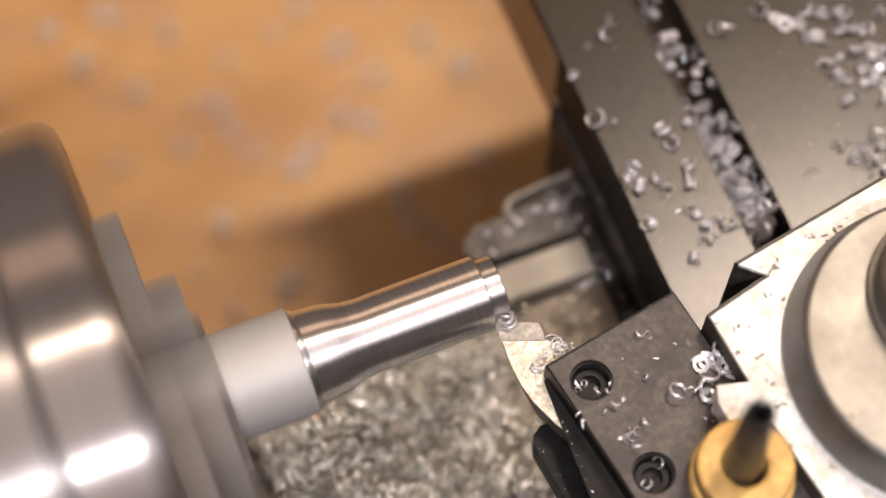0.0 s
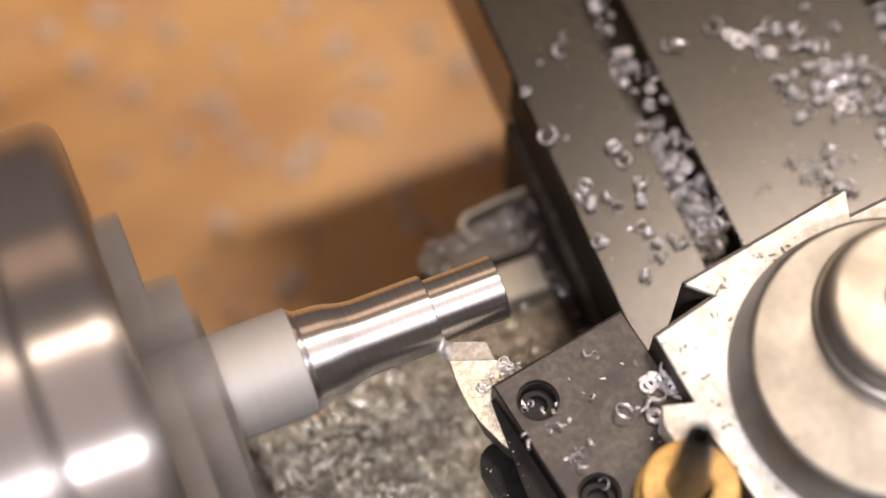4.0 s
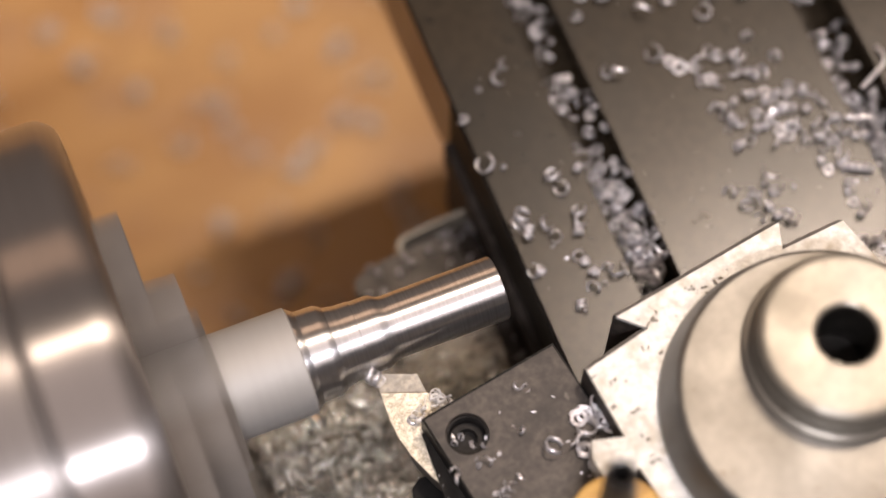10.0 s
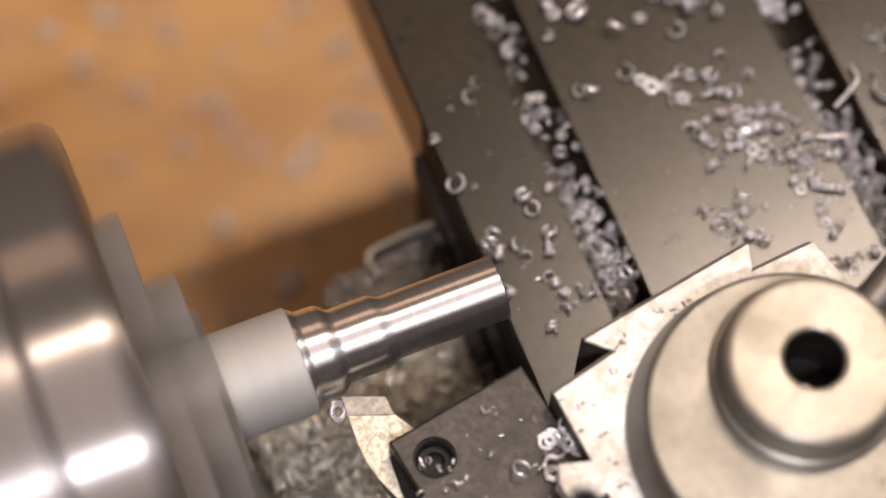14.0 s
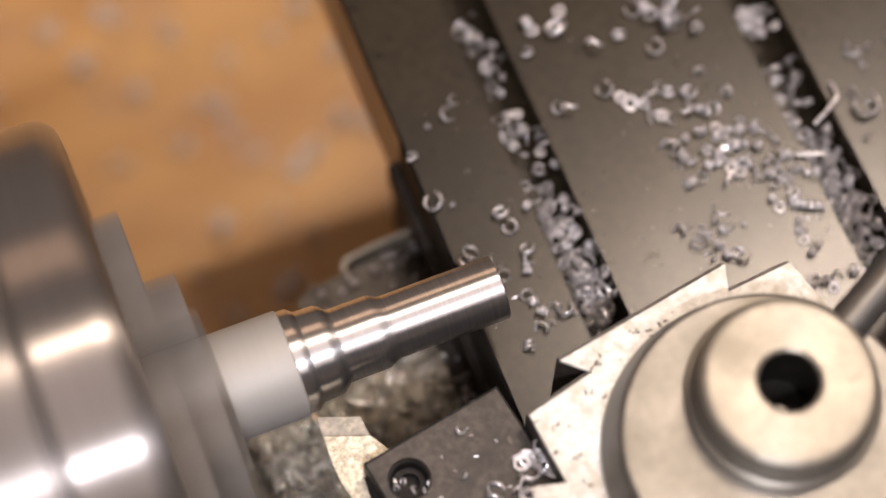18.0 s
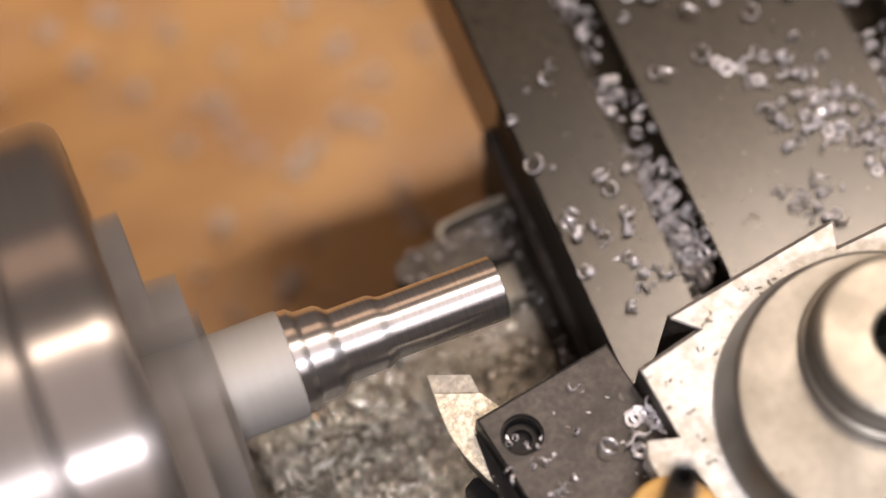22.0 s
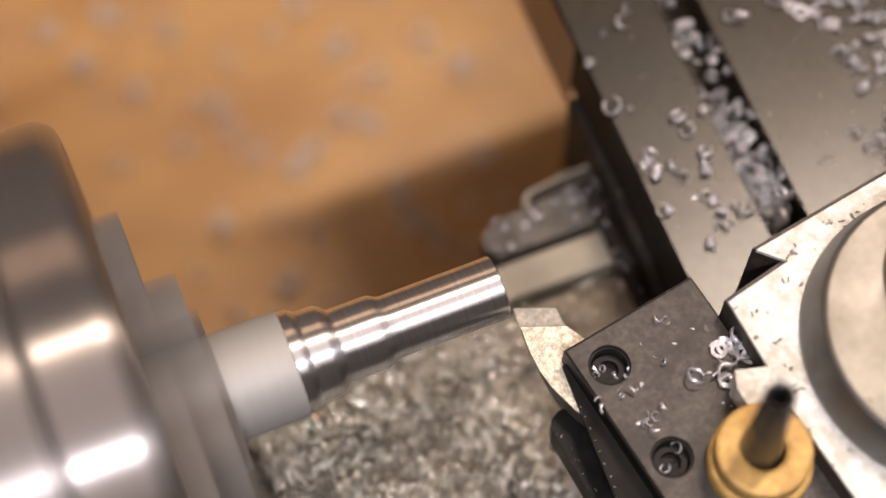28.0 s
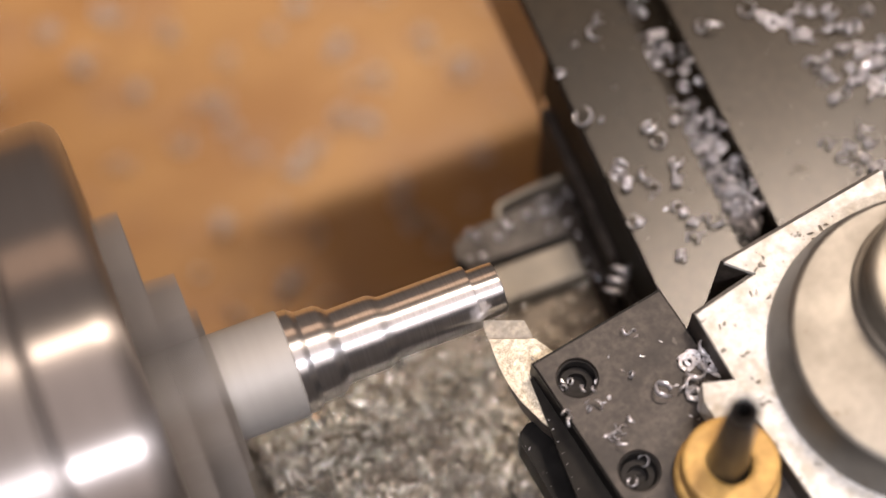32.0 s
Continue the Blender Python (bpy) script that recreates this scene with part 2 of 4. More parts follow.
def prism(outline, lo, hi, axis="z"):
    """An outline pushed along an axis: z: (x, y) points, y: (x, z) points, x: (y, z) points."""
    bm = bmesh.new()
    put = {"z": lambda p, s: (p[0], p[1], s), "y": lambda p, s: (p[0], s, p[1]), "x": lambda p, s: (s, p[0], p[1])}[axis]
    a = [bm.verts.new(put(p, lo)) for p in outline]
    b = [bm.verts.new(put(p, hi)) for p in outline]
    bm.faces.new(a[::-1])
    bm.faces.new(b)
    for i in range(len(a)):
        j = (i + 1) % len(a)
        bm.faces.new((a[i], a[j], b[j], b[i]))
    return bm


def block(x0, x1, y0, y1, z0, z1, r=0.0, segs=2):
    bm = prism([(x0, y0), (x1, y0), (x1, y1), (x0, y1)], z0, z1)
    bmesh.ops.recalc_face_normals(bm, faces=bm.faces[:])
    return bevel(bm, r, segs) if r else bm


def rod(a, b, r, segs=24, tip=0.0):
    """A round bar from a to b, with chamfered ends."""
    a, b = Vector(a), Vector(b)
    turn = (b - a).to_track_quat("X", "Z").to_matrix().to_4x4()
    n = (b - a).length
    c = tip or r * 0.15
    bm = revolve([(0, 0), (0, r - c), (c, r), (n - c, r), (n, r - c), (n, 0)], segs)
    bm.transform(Matrix.Translation(a) @ turn)
    return bm


def turned(bm, degrees, x, y):
    bm.transform(Matrix.Translation((x, y, 0)) @ Matrix.Rotation(radians(degrees), 4, "Z"))
    return bm


# ---- the chips: thin curled ribbons ----
def curl(r, turns, width, thick, pitch, grow, rng, segs=14):
    """Points and faces of one curled chip, its axis along z, in millimetres."""
    n = max(5, int(segs * turns))
    vs, fs = [], []
    for i in range(n + 1):
        u = i / n
        a = 2 * math.pi * turns * u
        rr = r * (1 + grow * u) * (1 + rng.uniform(-0.06, 0.06))
        w = width * (0.35 + 0.65 * math.sin(math.pi * min(0.97, max(0.06, u))) ** 0.5)
        w *= rng.uniform(0.72, 1.1)
        h = pitch * turns * u + rng.uniform(-0.1, 0.1) * width
        for dr, dz in ((0, -w / 2), (thick, -w / 2), (thick, w / 2), (0, w / 2)):
            vs.append(((rr + dr) * math.cos(a), (rr + dr) * math.sin(a), h + dz))
    for i in range(n):
        for k in range(4):
            p, q = i * 4 + k, i * 4 + (k + 1) % 4
            fs.append((p, q, q + 4, p + 4))
    fs.append((3, 2, 1, 0))
    fs.append((n * 4, n * 4 + 1, n * 4 + 2, n * 4 + 3))
    return vs, fs


def random_curl(rng, size=1.0):
    kind = rng.random()
    if kind < 0.62:
        return curl(rng.uniform(1.0, 1.7) * size, rng.uniform(0.45, 0.95), rng.uniform(0.7, 1.4) * size, 0.22 * size, rng.uniform(-0.6, 0.9) * size, rng.uniform(0, 0.5), rng)
    if kind < 0.88:
        return curl(rng.uniform(0.7, 1.2) * size, rng.uniform(1.1, 2.2), rng.uniform(0.6, 1.0) * size, 0.2 * size, rng.uniform(0.8, 1.5) * size, rng.uniform(0.0, 0.4), rng)
    return curl(rng.uniform(3.0, 6.0) * size, rng.uniform(0.1, 0.22), rng.uniform(0.5, 0.9) * size, 0.2 * size, rng.uniform(1, 8) * size, 0.1, rng, 40)


def swarm(name, places, material, parent, rng, size=(0.7, 1.2)):
    """Many chips in one mesh; places: (x, y, z) in millimetres on which each one lies."""
    vs, fs = [], []
    for x, y, z in places:
        v, f = random_curl(rng, rng.uniform(*size))
        turn = Euler((rng.uniform(0, 6.3), rng.uniform(0, 6.3), rng.uniform(0, 6.3))).to_matrix()
        if rng.random() < 0.5:
            turn = Euler((rng.uniform(-0.5, 0.5), rng.uniform(-0.5, 0.5), rng.uniform(0, 6.3))).to_matrix()
        pts = [turn @ Vector(p) for p in v]
        low = min(p.z for p in pts)
        k = len(vs)
        vs += [((p.x + x) * MM, (p.y + y) * MM, (p.z - low + z) * MM) for p in pts]
        fs += [tuple(i + k for i in g) for g in f]
    me = bpy.data.meshes.new(name)
    me.from_pydata(vs, [], fs)
    for p in me.polygons:
        p.use_smooth = True
    me.materials.append(material)
    ob = new(name, me)
    if parent is not None:
        ob.parent = parent
    return ob


# ---- the room and the bench ----
def room():
    for name, dims, m, label in (
            ("floor", (-2500, 2500, -2500, 2500, -1120, -1060), FLOORM, "grey concrete workshop floor"),
            ("ceiling", (-2500, 2500, -2500, 2500, 1450, 1510), CEIL, "plain pale workshop ceiling"),
            ("wall_north", (-2400, 2400, 1300, 1400, -1060, 1450), PAINT, "plain painted workshop wall"),
            ("wall_south", (-2500, 2500, -2500, -2400, -1060, 1450), PAINT, "plain painted workshop wall"),
            ("wall_east", (2400, 2500, -2400, 2400, -1060, 1450), PAINT, "plain painted workshop wall"),
            ("wall_west", (-2500, -2400, -2400, 2400, -1060, 1450), PAINT, "plain painted workshop wall")):
        ob = part(name, block(*dims), m)
        tagged(ob, label, "wall" if "wall" in name else name, kind="structure")


def bench():
    b = empty("workbench", 0, 0, -180)
    tagged(b, "oiled orange-brown wooden workbench top strewn with metal chips", "workbench")
    part("bench_top", block(-700, 900, -112, 600, -40, 0, 3), WOOD, b)
    for x in (-640, 840):
        for y in (-70, 540):
            part("leg", block(x - 35, x + 35, y - 35, y + 35, -900, -40, 3), WOOD, b)


room()
bench()


# ---- the lathe: bed, chuck, workpiece ----
def lathe_bed():
    b = empty("lathe_bed", 0, 0, -180)
    tagged(b, "oily cast lathe bed with a bright rear way, on the bench", "lathe bed")
    # z is counted from the bench top; the bed has a gap under the chuck
    part("bed_web", block(-12, 420, -52, 10.6, 0, 134, 1.5), BED, b, "grey-brown bed casting full of chips")
    part("gap_floor", block(-170, -12.4, -52, 17, 0, 112, 1.5), BED, b, "lowered gap of the bed under the chuck")
    part("rear_way", block(-12, 420, 11, 19, 0, 139, 0.6), WAY, b, "bright worn rear way of the bed")
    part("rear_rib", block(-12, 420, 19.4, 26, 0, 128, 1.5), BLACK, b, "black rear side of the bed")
    part("front_way", block(-12, 420, -64, -52.4, 0, 139, 0.6), WAY, b, "bright worn front way of the bed")
    part("headstock", bevel(block(-270, -112, -58, 60, 20, 262), 12, 4), BED, b, "grey cast headstock that carries the spindle")
    part("spindle_nose", revolve([(-140, 0), (-140, 34), (-103.5, 34), (-102.5, 33), (-102.5, 0)], 64), CHUCKB, b, "steel spindle nose behind the chuck").location.z = 0.18
    return b


def chuck():
    c = empty("lathe_chuck", -27.4, 0, 0)
    tagged(c, "spinning ground-steel three-jaw lathe chuck gripping the bar", "lathe chuck")
    part("chuck_body", revolve([(-75, 0), (-75, 50), (-74, 49.8), (-48, 55.0), (-18.6, 55.6), (-17.6, 55.2), (-16.9, 53.8), (-16.42, 53.8), (-16.42, 0)], 160), CHUCKB, c, "dull grey rear body of the chuck")
    ring = part("front_ring", revolve([(-16.4, 0), (-16.4, 53.8), (-16.0, 55.6), (-14.9, 57.0), (-14.5, 57.2), (-4.4, 57.2), (-3.2, 57.0), (-2.0, 56.4), (-0.9, 55.4), (-0.3, 54.5), (0, 53.4), (0, 14), (-12, 13), (-12, 0)], 160), CHROME, c, "polished front ring of the chuck")
    for k in range(3):
        a = 18 + 120 * k
        j = part("jaw", bevel(prism([(-3, 10.3), (12.6, 10.3), (12.6, 11.2), (11.0, 11.5), (11.0, 20.0), (5.1, 20.4), (5.1, 35.4), (-3, 35.4)], -11.5, 11.5), 0.22, 1), JAW, c)
        # outline is (along the axis, radius), pushed sideways
        me = j.data
        turn = Matrix.Rotation(radians(a), 4, "X")
        me.transform(turn)
        slot = part("jaw_slot", block(-0.6, 0.06, 12, 52.0, -8, 8), BLACK, ring, "dark guide slot of the jaw")
        slot.data.transform(turn)
    return c


def workpiece():
    w = empty("steel_workpiece", 0, 0, 0)
    tagged(w, "steel bar being turned down in steps, held in the chuck", "workpiece")
    core = [(-20, 0), (-20, 9.9), (0.1, 9.9), (0.7, 9.5), (1.4, 8.85), (5.2, 8.72), (6.1, 8.2), (7.1, 7.25), (7.6, 7.1), (14.8, 7.12), (15.6, 6.95),
            (16.6, 6.3), (18.0, 6.0), (19.5, 5.3), (20.5, 5.0), (39.0, 5.0), (39.25, 4.75), (39.25, 0)]
    part("turned_core", revolve(core, 96), TURNED, w)
    skin = part("bar_skin", revolve([(-60, 0), (-60, 10.3), (-0.25, 10.3), (0, 10.05), (0, 9.0), (-2, 0)], 96), SCALE, w, "matt grey unturned bar")
    fillet = part("fillet_layer", revolve([(-6, 0), (-6, 9.2), (0.4, 9.1), (2.5, 8.9), (5, 8.75), (7, 8.4), (9, 7.8), (11, 7.4), (12.8, 7.25), (14, 7.2), (14, 0)], 96), TURNED, w)
    layer = part("outer_layer", revolve([(-23, 0), (-23, 7.1), (-21, 7.3), (-0.25, 7.32), (0, 7.1), (0, 0)], 96), TURNED, w)
    last = part("last_layer", revolve([(-23.5, 0), (-23.5, 6.1), (-0.2, 6.18), (0, 6.0), (0, 0)], 96), TURNED, w)
    return w, skin, fillet, layer, last


lathe_bed()
CHUCK = chuck()
WORK, SKIN, FILLET, LAYER, LAST = workpiece()


# ---- the carriage: saddle, cross slide, tool post, holder, tool ----
def saddle():
    s = empty("saddle", 51, 0, -40.8)
    tagged(s, "black cast lathe saddle under the cross slide", "lathe saddle")
    part("saddle_body", block(-2.4, 160, -70, 45.8, 0.1, 9.2, 0.8), GRIME, s)
    # Added low dark ledge along the saddle, covering the bed beside the slide.
    part("dark_ledge", block(-6.2, -2.45, -60, 29.5, 0.1, 2.6, 1.0, 3), GRIME, s, "low dark ledge added along the saddle over the bed")
    part("rear_apron", block(-1.2, 160, 27.5, 47.2, -26, 0.05, 1.0), GRIME, s, "black rear guide of the saddle behind the bed")
    lug = prism([(2, 20.4), (2, 30.8), (-5, 30.2), (-16, 29.4), (-26, 28.2), (-29.6, 26.6), (-30.2, 23.5), (-28, 20.6)], -6, 0.8)
    part("lug", bevel(lug, 1.4, 3), LUGM, s, "chip-covered lug of the saddle")
    rim = [(-18.9, 28.6), (-18.6, 30.8), (-17.2, 32.3), (-10, 33.2), (0, 33.6), (0, 32.7), (-9.8, 32.2), (-16.3, 31.4), (-17.5, 30.3), (-17.9, 28.6)]
    part("wiper_plate", prism(rim, -5, 0.9), WIPER, s, "worn pale rim of the wiper")
    return s


def cross_slide():
    s = empty("cross_slide", 51, 0, -31.5)
    tagged(s, "dark oiled cross slide with T-slots full of chips", "cross slide")
    top = 17.0
    part("gib_strip", block(-0.5, -0.05, 46.2, 128, -10.4, 15.8, 0.1, 1), SIDE, s, "dark smooth side of the slide")
    # Beside the saddle the slide's dark reflection is painted black.
    part("shaded_side", block(-0.5, -0.05, -61, 46, -0.2, 15.8, 0.1, 1), BLACK, s, "slide side blackened for the shade beside the saddle")
    part("slide_base", block(0, 150, -62, 129, 0, top - 12.1, 0.4), SLIDE, s)
    for x0, x1, a, c in ((0, 18.5, 0, 4), (27.5, 73.8, 4, 4), (83.6, 150, 4, 0)):
        land = prism([(x0, top), (x1, top), (x1, top - 6), (x1 - c, top - 6), (x1 - c, top - 12), (x0 + a, top - 12), (x0 + a, top - 6), (x0, top - 6)], -62, 129, "y")
        part("slide_land", bevel(land, 0.35, 1, 60), SLIDE, s)
    return s


def tool_post():
    p = empty("tool_post", 86, -42, -14.5)
    tagged(p, "bright steel quick-change tool post with a round clamping hub", "tool post")
    out = [(-27.7, 27.9), (-24.0, 23.1), (-37.7, 22.2), (-38.7, 8.4), (-39.5, 5.2), (-39.5, -24.0), (-38.0, -26.0), (-38.0, -40.0), (-24.0, -41.0), (-27.7, -46.0),
           (10.0, -46.0), (7.0, -41.0), (19.0, -40.0), (19.0, -26.0), (15.0, -24.0), (15.0, 8.0), (18.9, 12.4), (17.9, 22.2), (5.2, 23.2), (7.7, 28.0)]
    wide = [(x, y + 0.9 if y > 20 else y) for x, y in out]
    part("post_body", turned(bevel(prism(wide, 0.02, 27.0), 0.3, 1, 25), 9.7, 2.8, 1.4), HOLDER, p, "black sides of the tool post")
    part("top_face", turned(bevel(prism(out, 27.02, 28.0), 0.45, 2, 25), 9.7, 2.8, 1.4), POST, p, "bright ground top of the tool post")
    tab = prism([(-38.8, 8.5), (-44.0, 10.9), (-45.6, 8.0), (-45.8, 2.5), (-38.8, 2.5)], 21.4, 27.97)
    part("dovetail_tab", turned(bevel(tab, 0.6, 2, 25), 9.7, 2.8, 1.4), POST, p, "bright end of the post's dovetail")
    base = part("flange", revolve([(28.02, 8.2), (28.02, 28.0), (28.6, 28.4), (30, 28.2), (35, 26.8), (37.4, 26.1), (37.6, 25.9), (37.6, 8.2), (28.02, 8.2)], 96, "z", (-2.9, -4.5)), HUB, p, "side of the flange, painted darker as shaded")
    cap = part("flange_top", revolve([(37.62, 8.2), (37.62, 25.9), (37.9, 25.7), (38.3, 25.2), (38.3, 8.2), (37.62, 8.2)], 96, "z", (-2.9, -4.5)), FLT, p, "top of the flange, painted paler as lit")
    for ob in (base, cap):
        drill(ob, [revolve([(27, 0), (27, 5.28), (40, 5.28), (40, 0)], 48, "z", (1.5, 1.4))])
    hub = part("hub", revolve([(38.34, 16.8), (38.8, 16.9), (39.4, 16.6), (39.8, 15.8), (40.2, 15.8), (40.6, 15.5), (42.0, 15.45), (42.2, 15.25), (42.5, 15.25), (42.7, 15.45), (44.4, 15.4), (45.2, 15.15), (45.8, 14.7), (46.1, 14.1), (46.2, 13.4), (46.2, 5.9),
                         (45.8, 5.3), (38.34, 5.3), (38.34, 16.8)], 96, "z", (1.5, 1.4)), HUBT, p, "turned steel hub with a bore")
    # A separate black surface lines the bore.
    part("bore_liner", revolve([(38.4, 5.26), (45.6, 5.28), (45.6, 5.0), (32.4, 4.9), (32.4, 0)], 48, "z", (1.5, 1.4)), BLACK, hub, "black-lined bore of the hub")
    part("bolt_end", revolve([(32.5, 0), (32.5, 1.6), (38.0, 1.6), (38.5, 1.2), (38.5, 0)], 24, "z", (-0.2, -1.4)), POST, hub, "bolt end down in the bore")
    part("lever", rod((12, 6, 39), (62, 31, 46), 3.6, 28, 0.8), HUB, p, "round steel clamping lever")
    return p


def tool_holder():
    h = empty("tool_holder", 18.7, -21.0, -14.4)
    tagged(h, "black-oxide steel quick-change tool holder with set screws", "tool holder")
    ang = 9.8
    # local: x across, y along (towards the front), z up from the slide
    plate = part("top_plate", turned(bevel(prism([(0, 0), (27.1, 0), (27.1, -76), (0, -76)], 13.4, 20.8), 0.55, 2), ang, 0, 0), HOLDER, h)
    edge = part("plate_edge", turned(bevel(prism([(-0.35, 0.55), (27.55, 0.55), (27.55, -75.9), (-0.35, -75.9)], 13.42, 20.3), 0.3, 1), ang, 0, 0), GLOSS, h, "unworn black edge round the plate")
    part("back_block", turned(block(9.5, 27.0, -75.6, -0.3, 1.0, 13.3, 0.5), ang, 0, 0), HOLDER, h)
    # Flat black strip stands in for the shaded slot wall over the tool.
    shade_strip = prism([(0.6, -0.4), (-0.9, -0.5), (-2.4, -7.6), (-4.2, -16), (-6.0, -25.5), (-6.6, -40), (-6.6, -75), (0.6, -75)], 14.46, 15.3)
    part("slot_shade", turned(bevel(shade_strip, 0.25, 1), ang, 0, 0), BLACK, h, "black strip added for the shade along the tool slot")
    lip = prism([(-4.6, -5.6), (-6.6, -6.4), (-7.5, -8.2), (-8.0, -20), (-8.2, -75), (9.3, -75), (9.3, -8.2), (-2.0, -6.0)], 0.6, 8.0)
    part("lower_lip", turned(bevel(lip, 2.2, 5), ang, 0, 0), GLOSS, h, "black chipped lower lip of the holder")
    drills = []
    # Black block added to darken the gap between holder and post.
    part("gap_block", turned(block(27.15, 28.4, -62, -2.2, 1.0, 12.0, 0.2), ang, 0, 0), GLOSS, h, "black block added in the dark gap beside the post")
    for k in range(4):
        a = radians(ang)
        u, v = 5.2, -6.2 - 20.2 * k
        x, y = u * math.cos(a) - v * math.sin(a), u * math.sin(a) + v * math.cos(a)
        drills.append(revolve([(14.0, 0), (14.0, 3.75), (20.5, 3.75), (20.85, 3.95), (22, 3.95), (22, 0)], 32, "z", (x, y)))
        thread = revolve([(z / 2, 3.7 if z % 2 else 3.45) for z in range(30, 41)] + [(20.0, 3.74), (15.0, 3.74)], 32, "z", (x, y))
        part("thread", thread, SOCKET, plate, "black threaded hole")
        sc = revolve([(14.46, 0), (14.46, 3.4), (17.5, 3.4), (17.9, 3.0), (17.9, 1.9), (16.2, 1.8), (16.2, 0)], 32, "z", (x, y))
        part("set_screw", sc, SOCKET, plate, "black socket set screw down in its hole")
    drill(edge, [bm.copy() for bm in drills])
    drill(plate, drills)
    stud = revolve([(20, 0), (20, 3.8), (27, 3.8), (31, 3.6), (38, 3.2), (48, 2.8), (58.8, 2.6), (59.6, 2.5), (60, 2.3), (59.8, 1.8), (50, 1.7), (50, 0)], 32, "z", (22.8, -31.2))
    bmesh.ops.rotate(stud, verts=stud.verts, cent=(22.8, -31.2, 27), matrix=Matrix.Rotation(radians(-3.2), 3, "Y"))
    part("stud", stud, STUDM, h, "black hollow stud of the height adjuster")
    low = revolve([(20.84, 3.4), (20.84, 9.0), (21.3, 9.3), (24.2, 9.3), (24.7, 8.9), (24.9, 8.0), (24.9, 3.4)], 64, "z", (23.1, -32.0))
    part("lock_ring", low, BRASS, h, "yellow brass lock ring")
    nut = revolve([(24.92, 3.85), (24.92, 8.0), (25.3, 8.5), (29.0, 8.6), (29.6, 8.3), (29.9, 7.7), (29.9, 4.6), (29.4, 3.85)], 64, "z", (23.1, -31.7))
    part("height_nut", nut, BRASS, h, "dull yellow brass height-adjusting nut")
    return h


def cutting_tool():
    t = empty("cutting_tool", 14.0, -7.5, -8)
    tagged(t, "ground high-speed-steel lathe tool bit in the holder", "cutting tool")
    # local: the nose at the origin; the shank runs back into the holder
    top = [(-0.15, -3.95), (7.9, -6.95), (10.2, -10.8), (17.0, -45), (13.0, -46), (7.5, -30), (2.9, -22.2), (0.7, -16.8), (-0.1, -13.3), (-0.4, -9.1)]
    low = [(0.9, -4.0), (7.6, -7.0), (9.9, -11.2), (16.8, -45), (13.2, -46), (7.8, -30), (3.4, -22.0), (1.6, -17.0), (1.2, -13.3), (1.0, -9.1)]
    mid = [(x + 0.12 * (u - x), y + 0.12 * (v - y)) for (x, y), (u, v) in zip(top, low)]

    def loft(lower, z0, upper, z1):
        bm = bmesh.new()
        a = [bm.verts.new((x, y, z0)) for x, y in lower]
        b = [bm.verts.new((x, y, z1)) for x, y in upper]
        bm.faces.new(a[::-1]), bm.faces.new(b)
        for i in range(len(a)):
            j = (i + 1) % len(a)
            bm.faces.new((a[i], a[j], b[j], b[i]))
        return bm

    part("shank", bevel(loft(low, 0.0, mid, 7.1), 0.12, 1, 50), RELIEF, t, "sides of the tool, painted dark for their shade")
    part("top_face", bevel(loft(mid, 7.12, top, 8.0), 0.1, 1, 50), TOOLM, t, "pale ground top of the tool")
    # the nose is ground down behind its edge
    nose = bmesh.new()
    rim = [(0.0, 0.0, 8.0), (7.4, -2.9, 8.0), (7.9, -6.9, 6.9), (-0.15, -3.9, 6.9)]
    foot = [(1.4, -1.8, 0.0), (7.0, -4.0, 0.0), (7.7, -6.9, 0.0), (0.9, -3.9, 0.0)]
    u, d = [nose.verts.new(p) for p in rim], [nose.verts.new(p) for p in foot]
    nose.faces.new(u), nose.faces.new(d[::-1])
    for i in range(4):
        nose.faces.new((d[i], d[(i + 1) % 4], u[(i + 1) % 4], u[i]))
    part("rake_facet", nose, TOOLD, t, "ground facet behind the cutting edge, greyed for its dim reflection")
    return t


SADDLE, CROSS, POSTT, HOLD, TOOL = saddle(), cross_slide(), tool_post(), tool_holder(), cutting_tool()

# ---- chips ----


def cluster(rng, spots, z):
    out = []
    for cx, cy, sx, sy, n in spots:
        for _ in range(n):
            out.append((rng.gauss(cx, sx), rng.gauss(cy, sy), z + abs(rng.gauss(0, 0.5))))
    return out


def bed_swarf():
    rng = random.Random(3)
    places = []
    for _ in range(4600):
        x, y = rng.uniform(-12, 75), rng.uniform(-50, 10)
        keep = 1.0 if x + 0.5 * y < 34 else 0.6 if x + 0.5 * y < 50 else 0.2
        if rng.random() < keep * (0.6 if y > 4 else 1):
            places.append((x, y, -46 + rng.uniform(0, 4.5) + (3 if x < 30 and y < 4 else 0)))
    for _ in range(200):
        places.append((rng.uniform(-40, -12), rng.uniform(-48, 12), -68 + rng.uniform(0, 3)))
    return tagged(swarm("bed_swarf", places, CHIPD, None, rng, (0.42, 0.88)), "heap of dull curled steel chips lying in the lathe bed", "metal chips", kind="stuff")


def slide_swarf():
    rng = random.Random(5)
    spots = [(73.5, 41, 1.6, 4, 14), (73.6, 16, 1.7, 5, 70), (74, 3, 2.0, 5, 90), (73.5, 62, 1.6, 5, 26), (130, 8, 2.0, 6, 80), (129.5, -4, 2.2, 6, 70), (129, 30, 2, 8, 14)]
    low = [(x, y, -23 + rng.uniform(0, 7.5)) for x, y, _ in cluster(rng, spots, 0)]
    return tagged(swarm("slide_swarf", low, CHIP, None, rng, (0.5, 0.85)), "bright curled steel chips packed in the slots of the cross slide", "metal chips", kind="stuff")


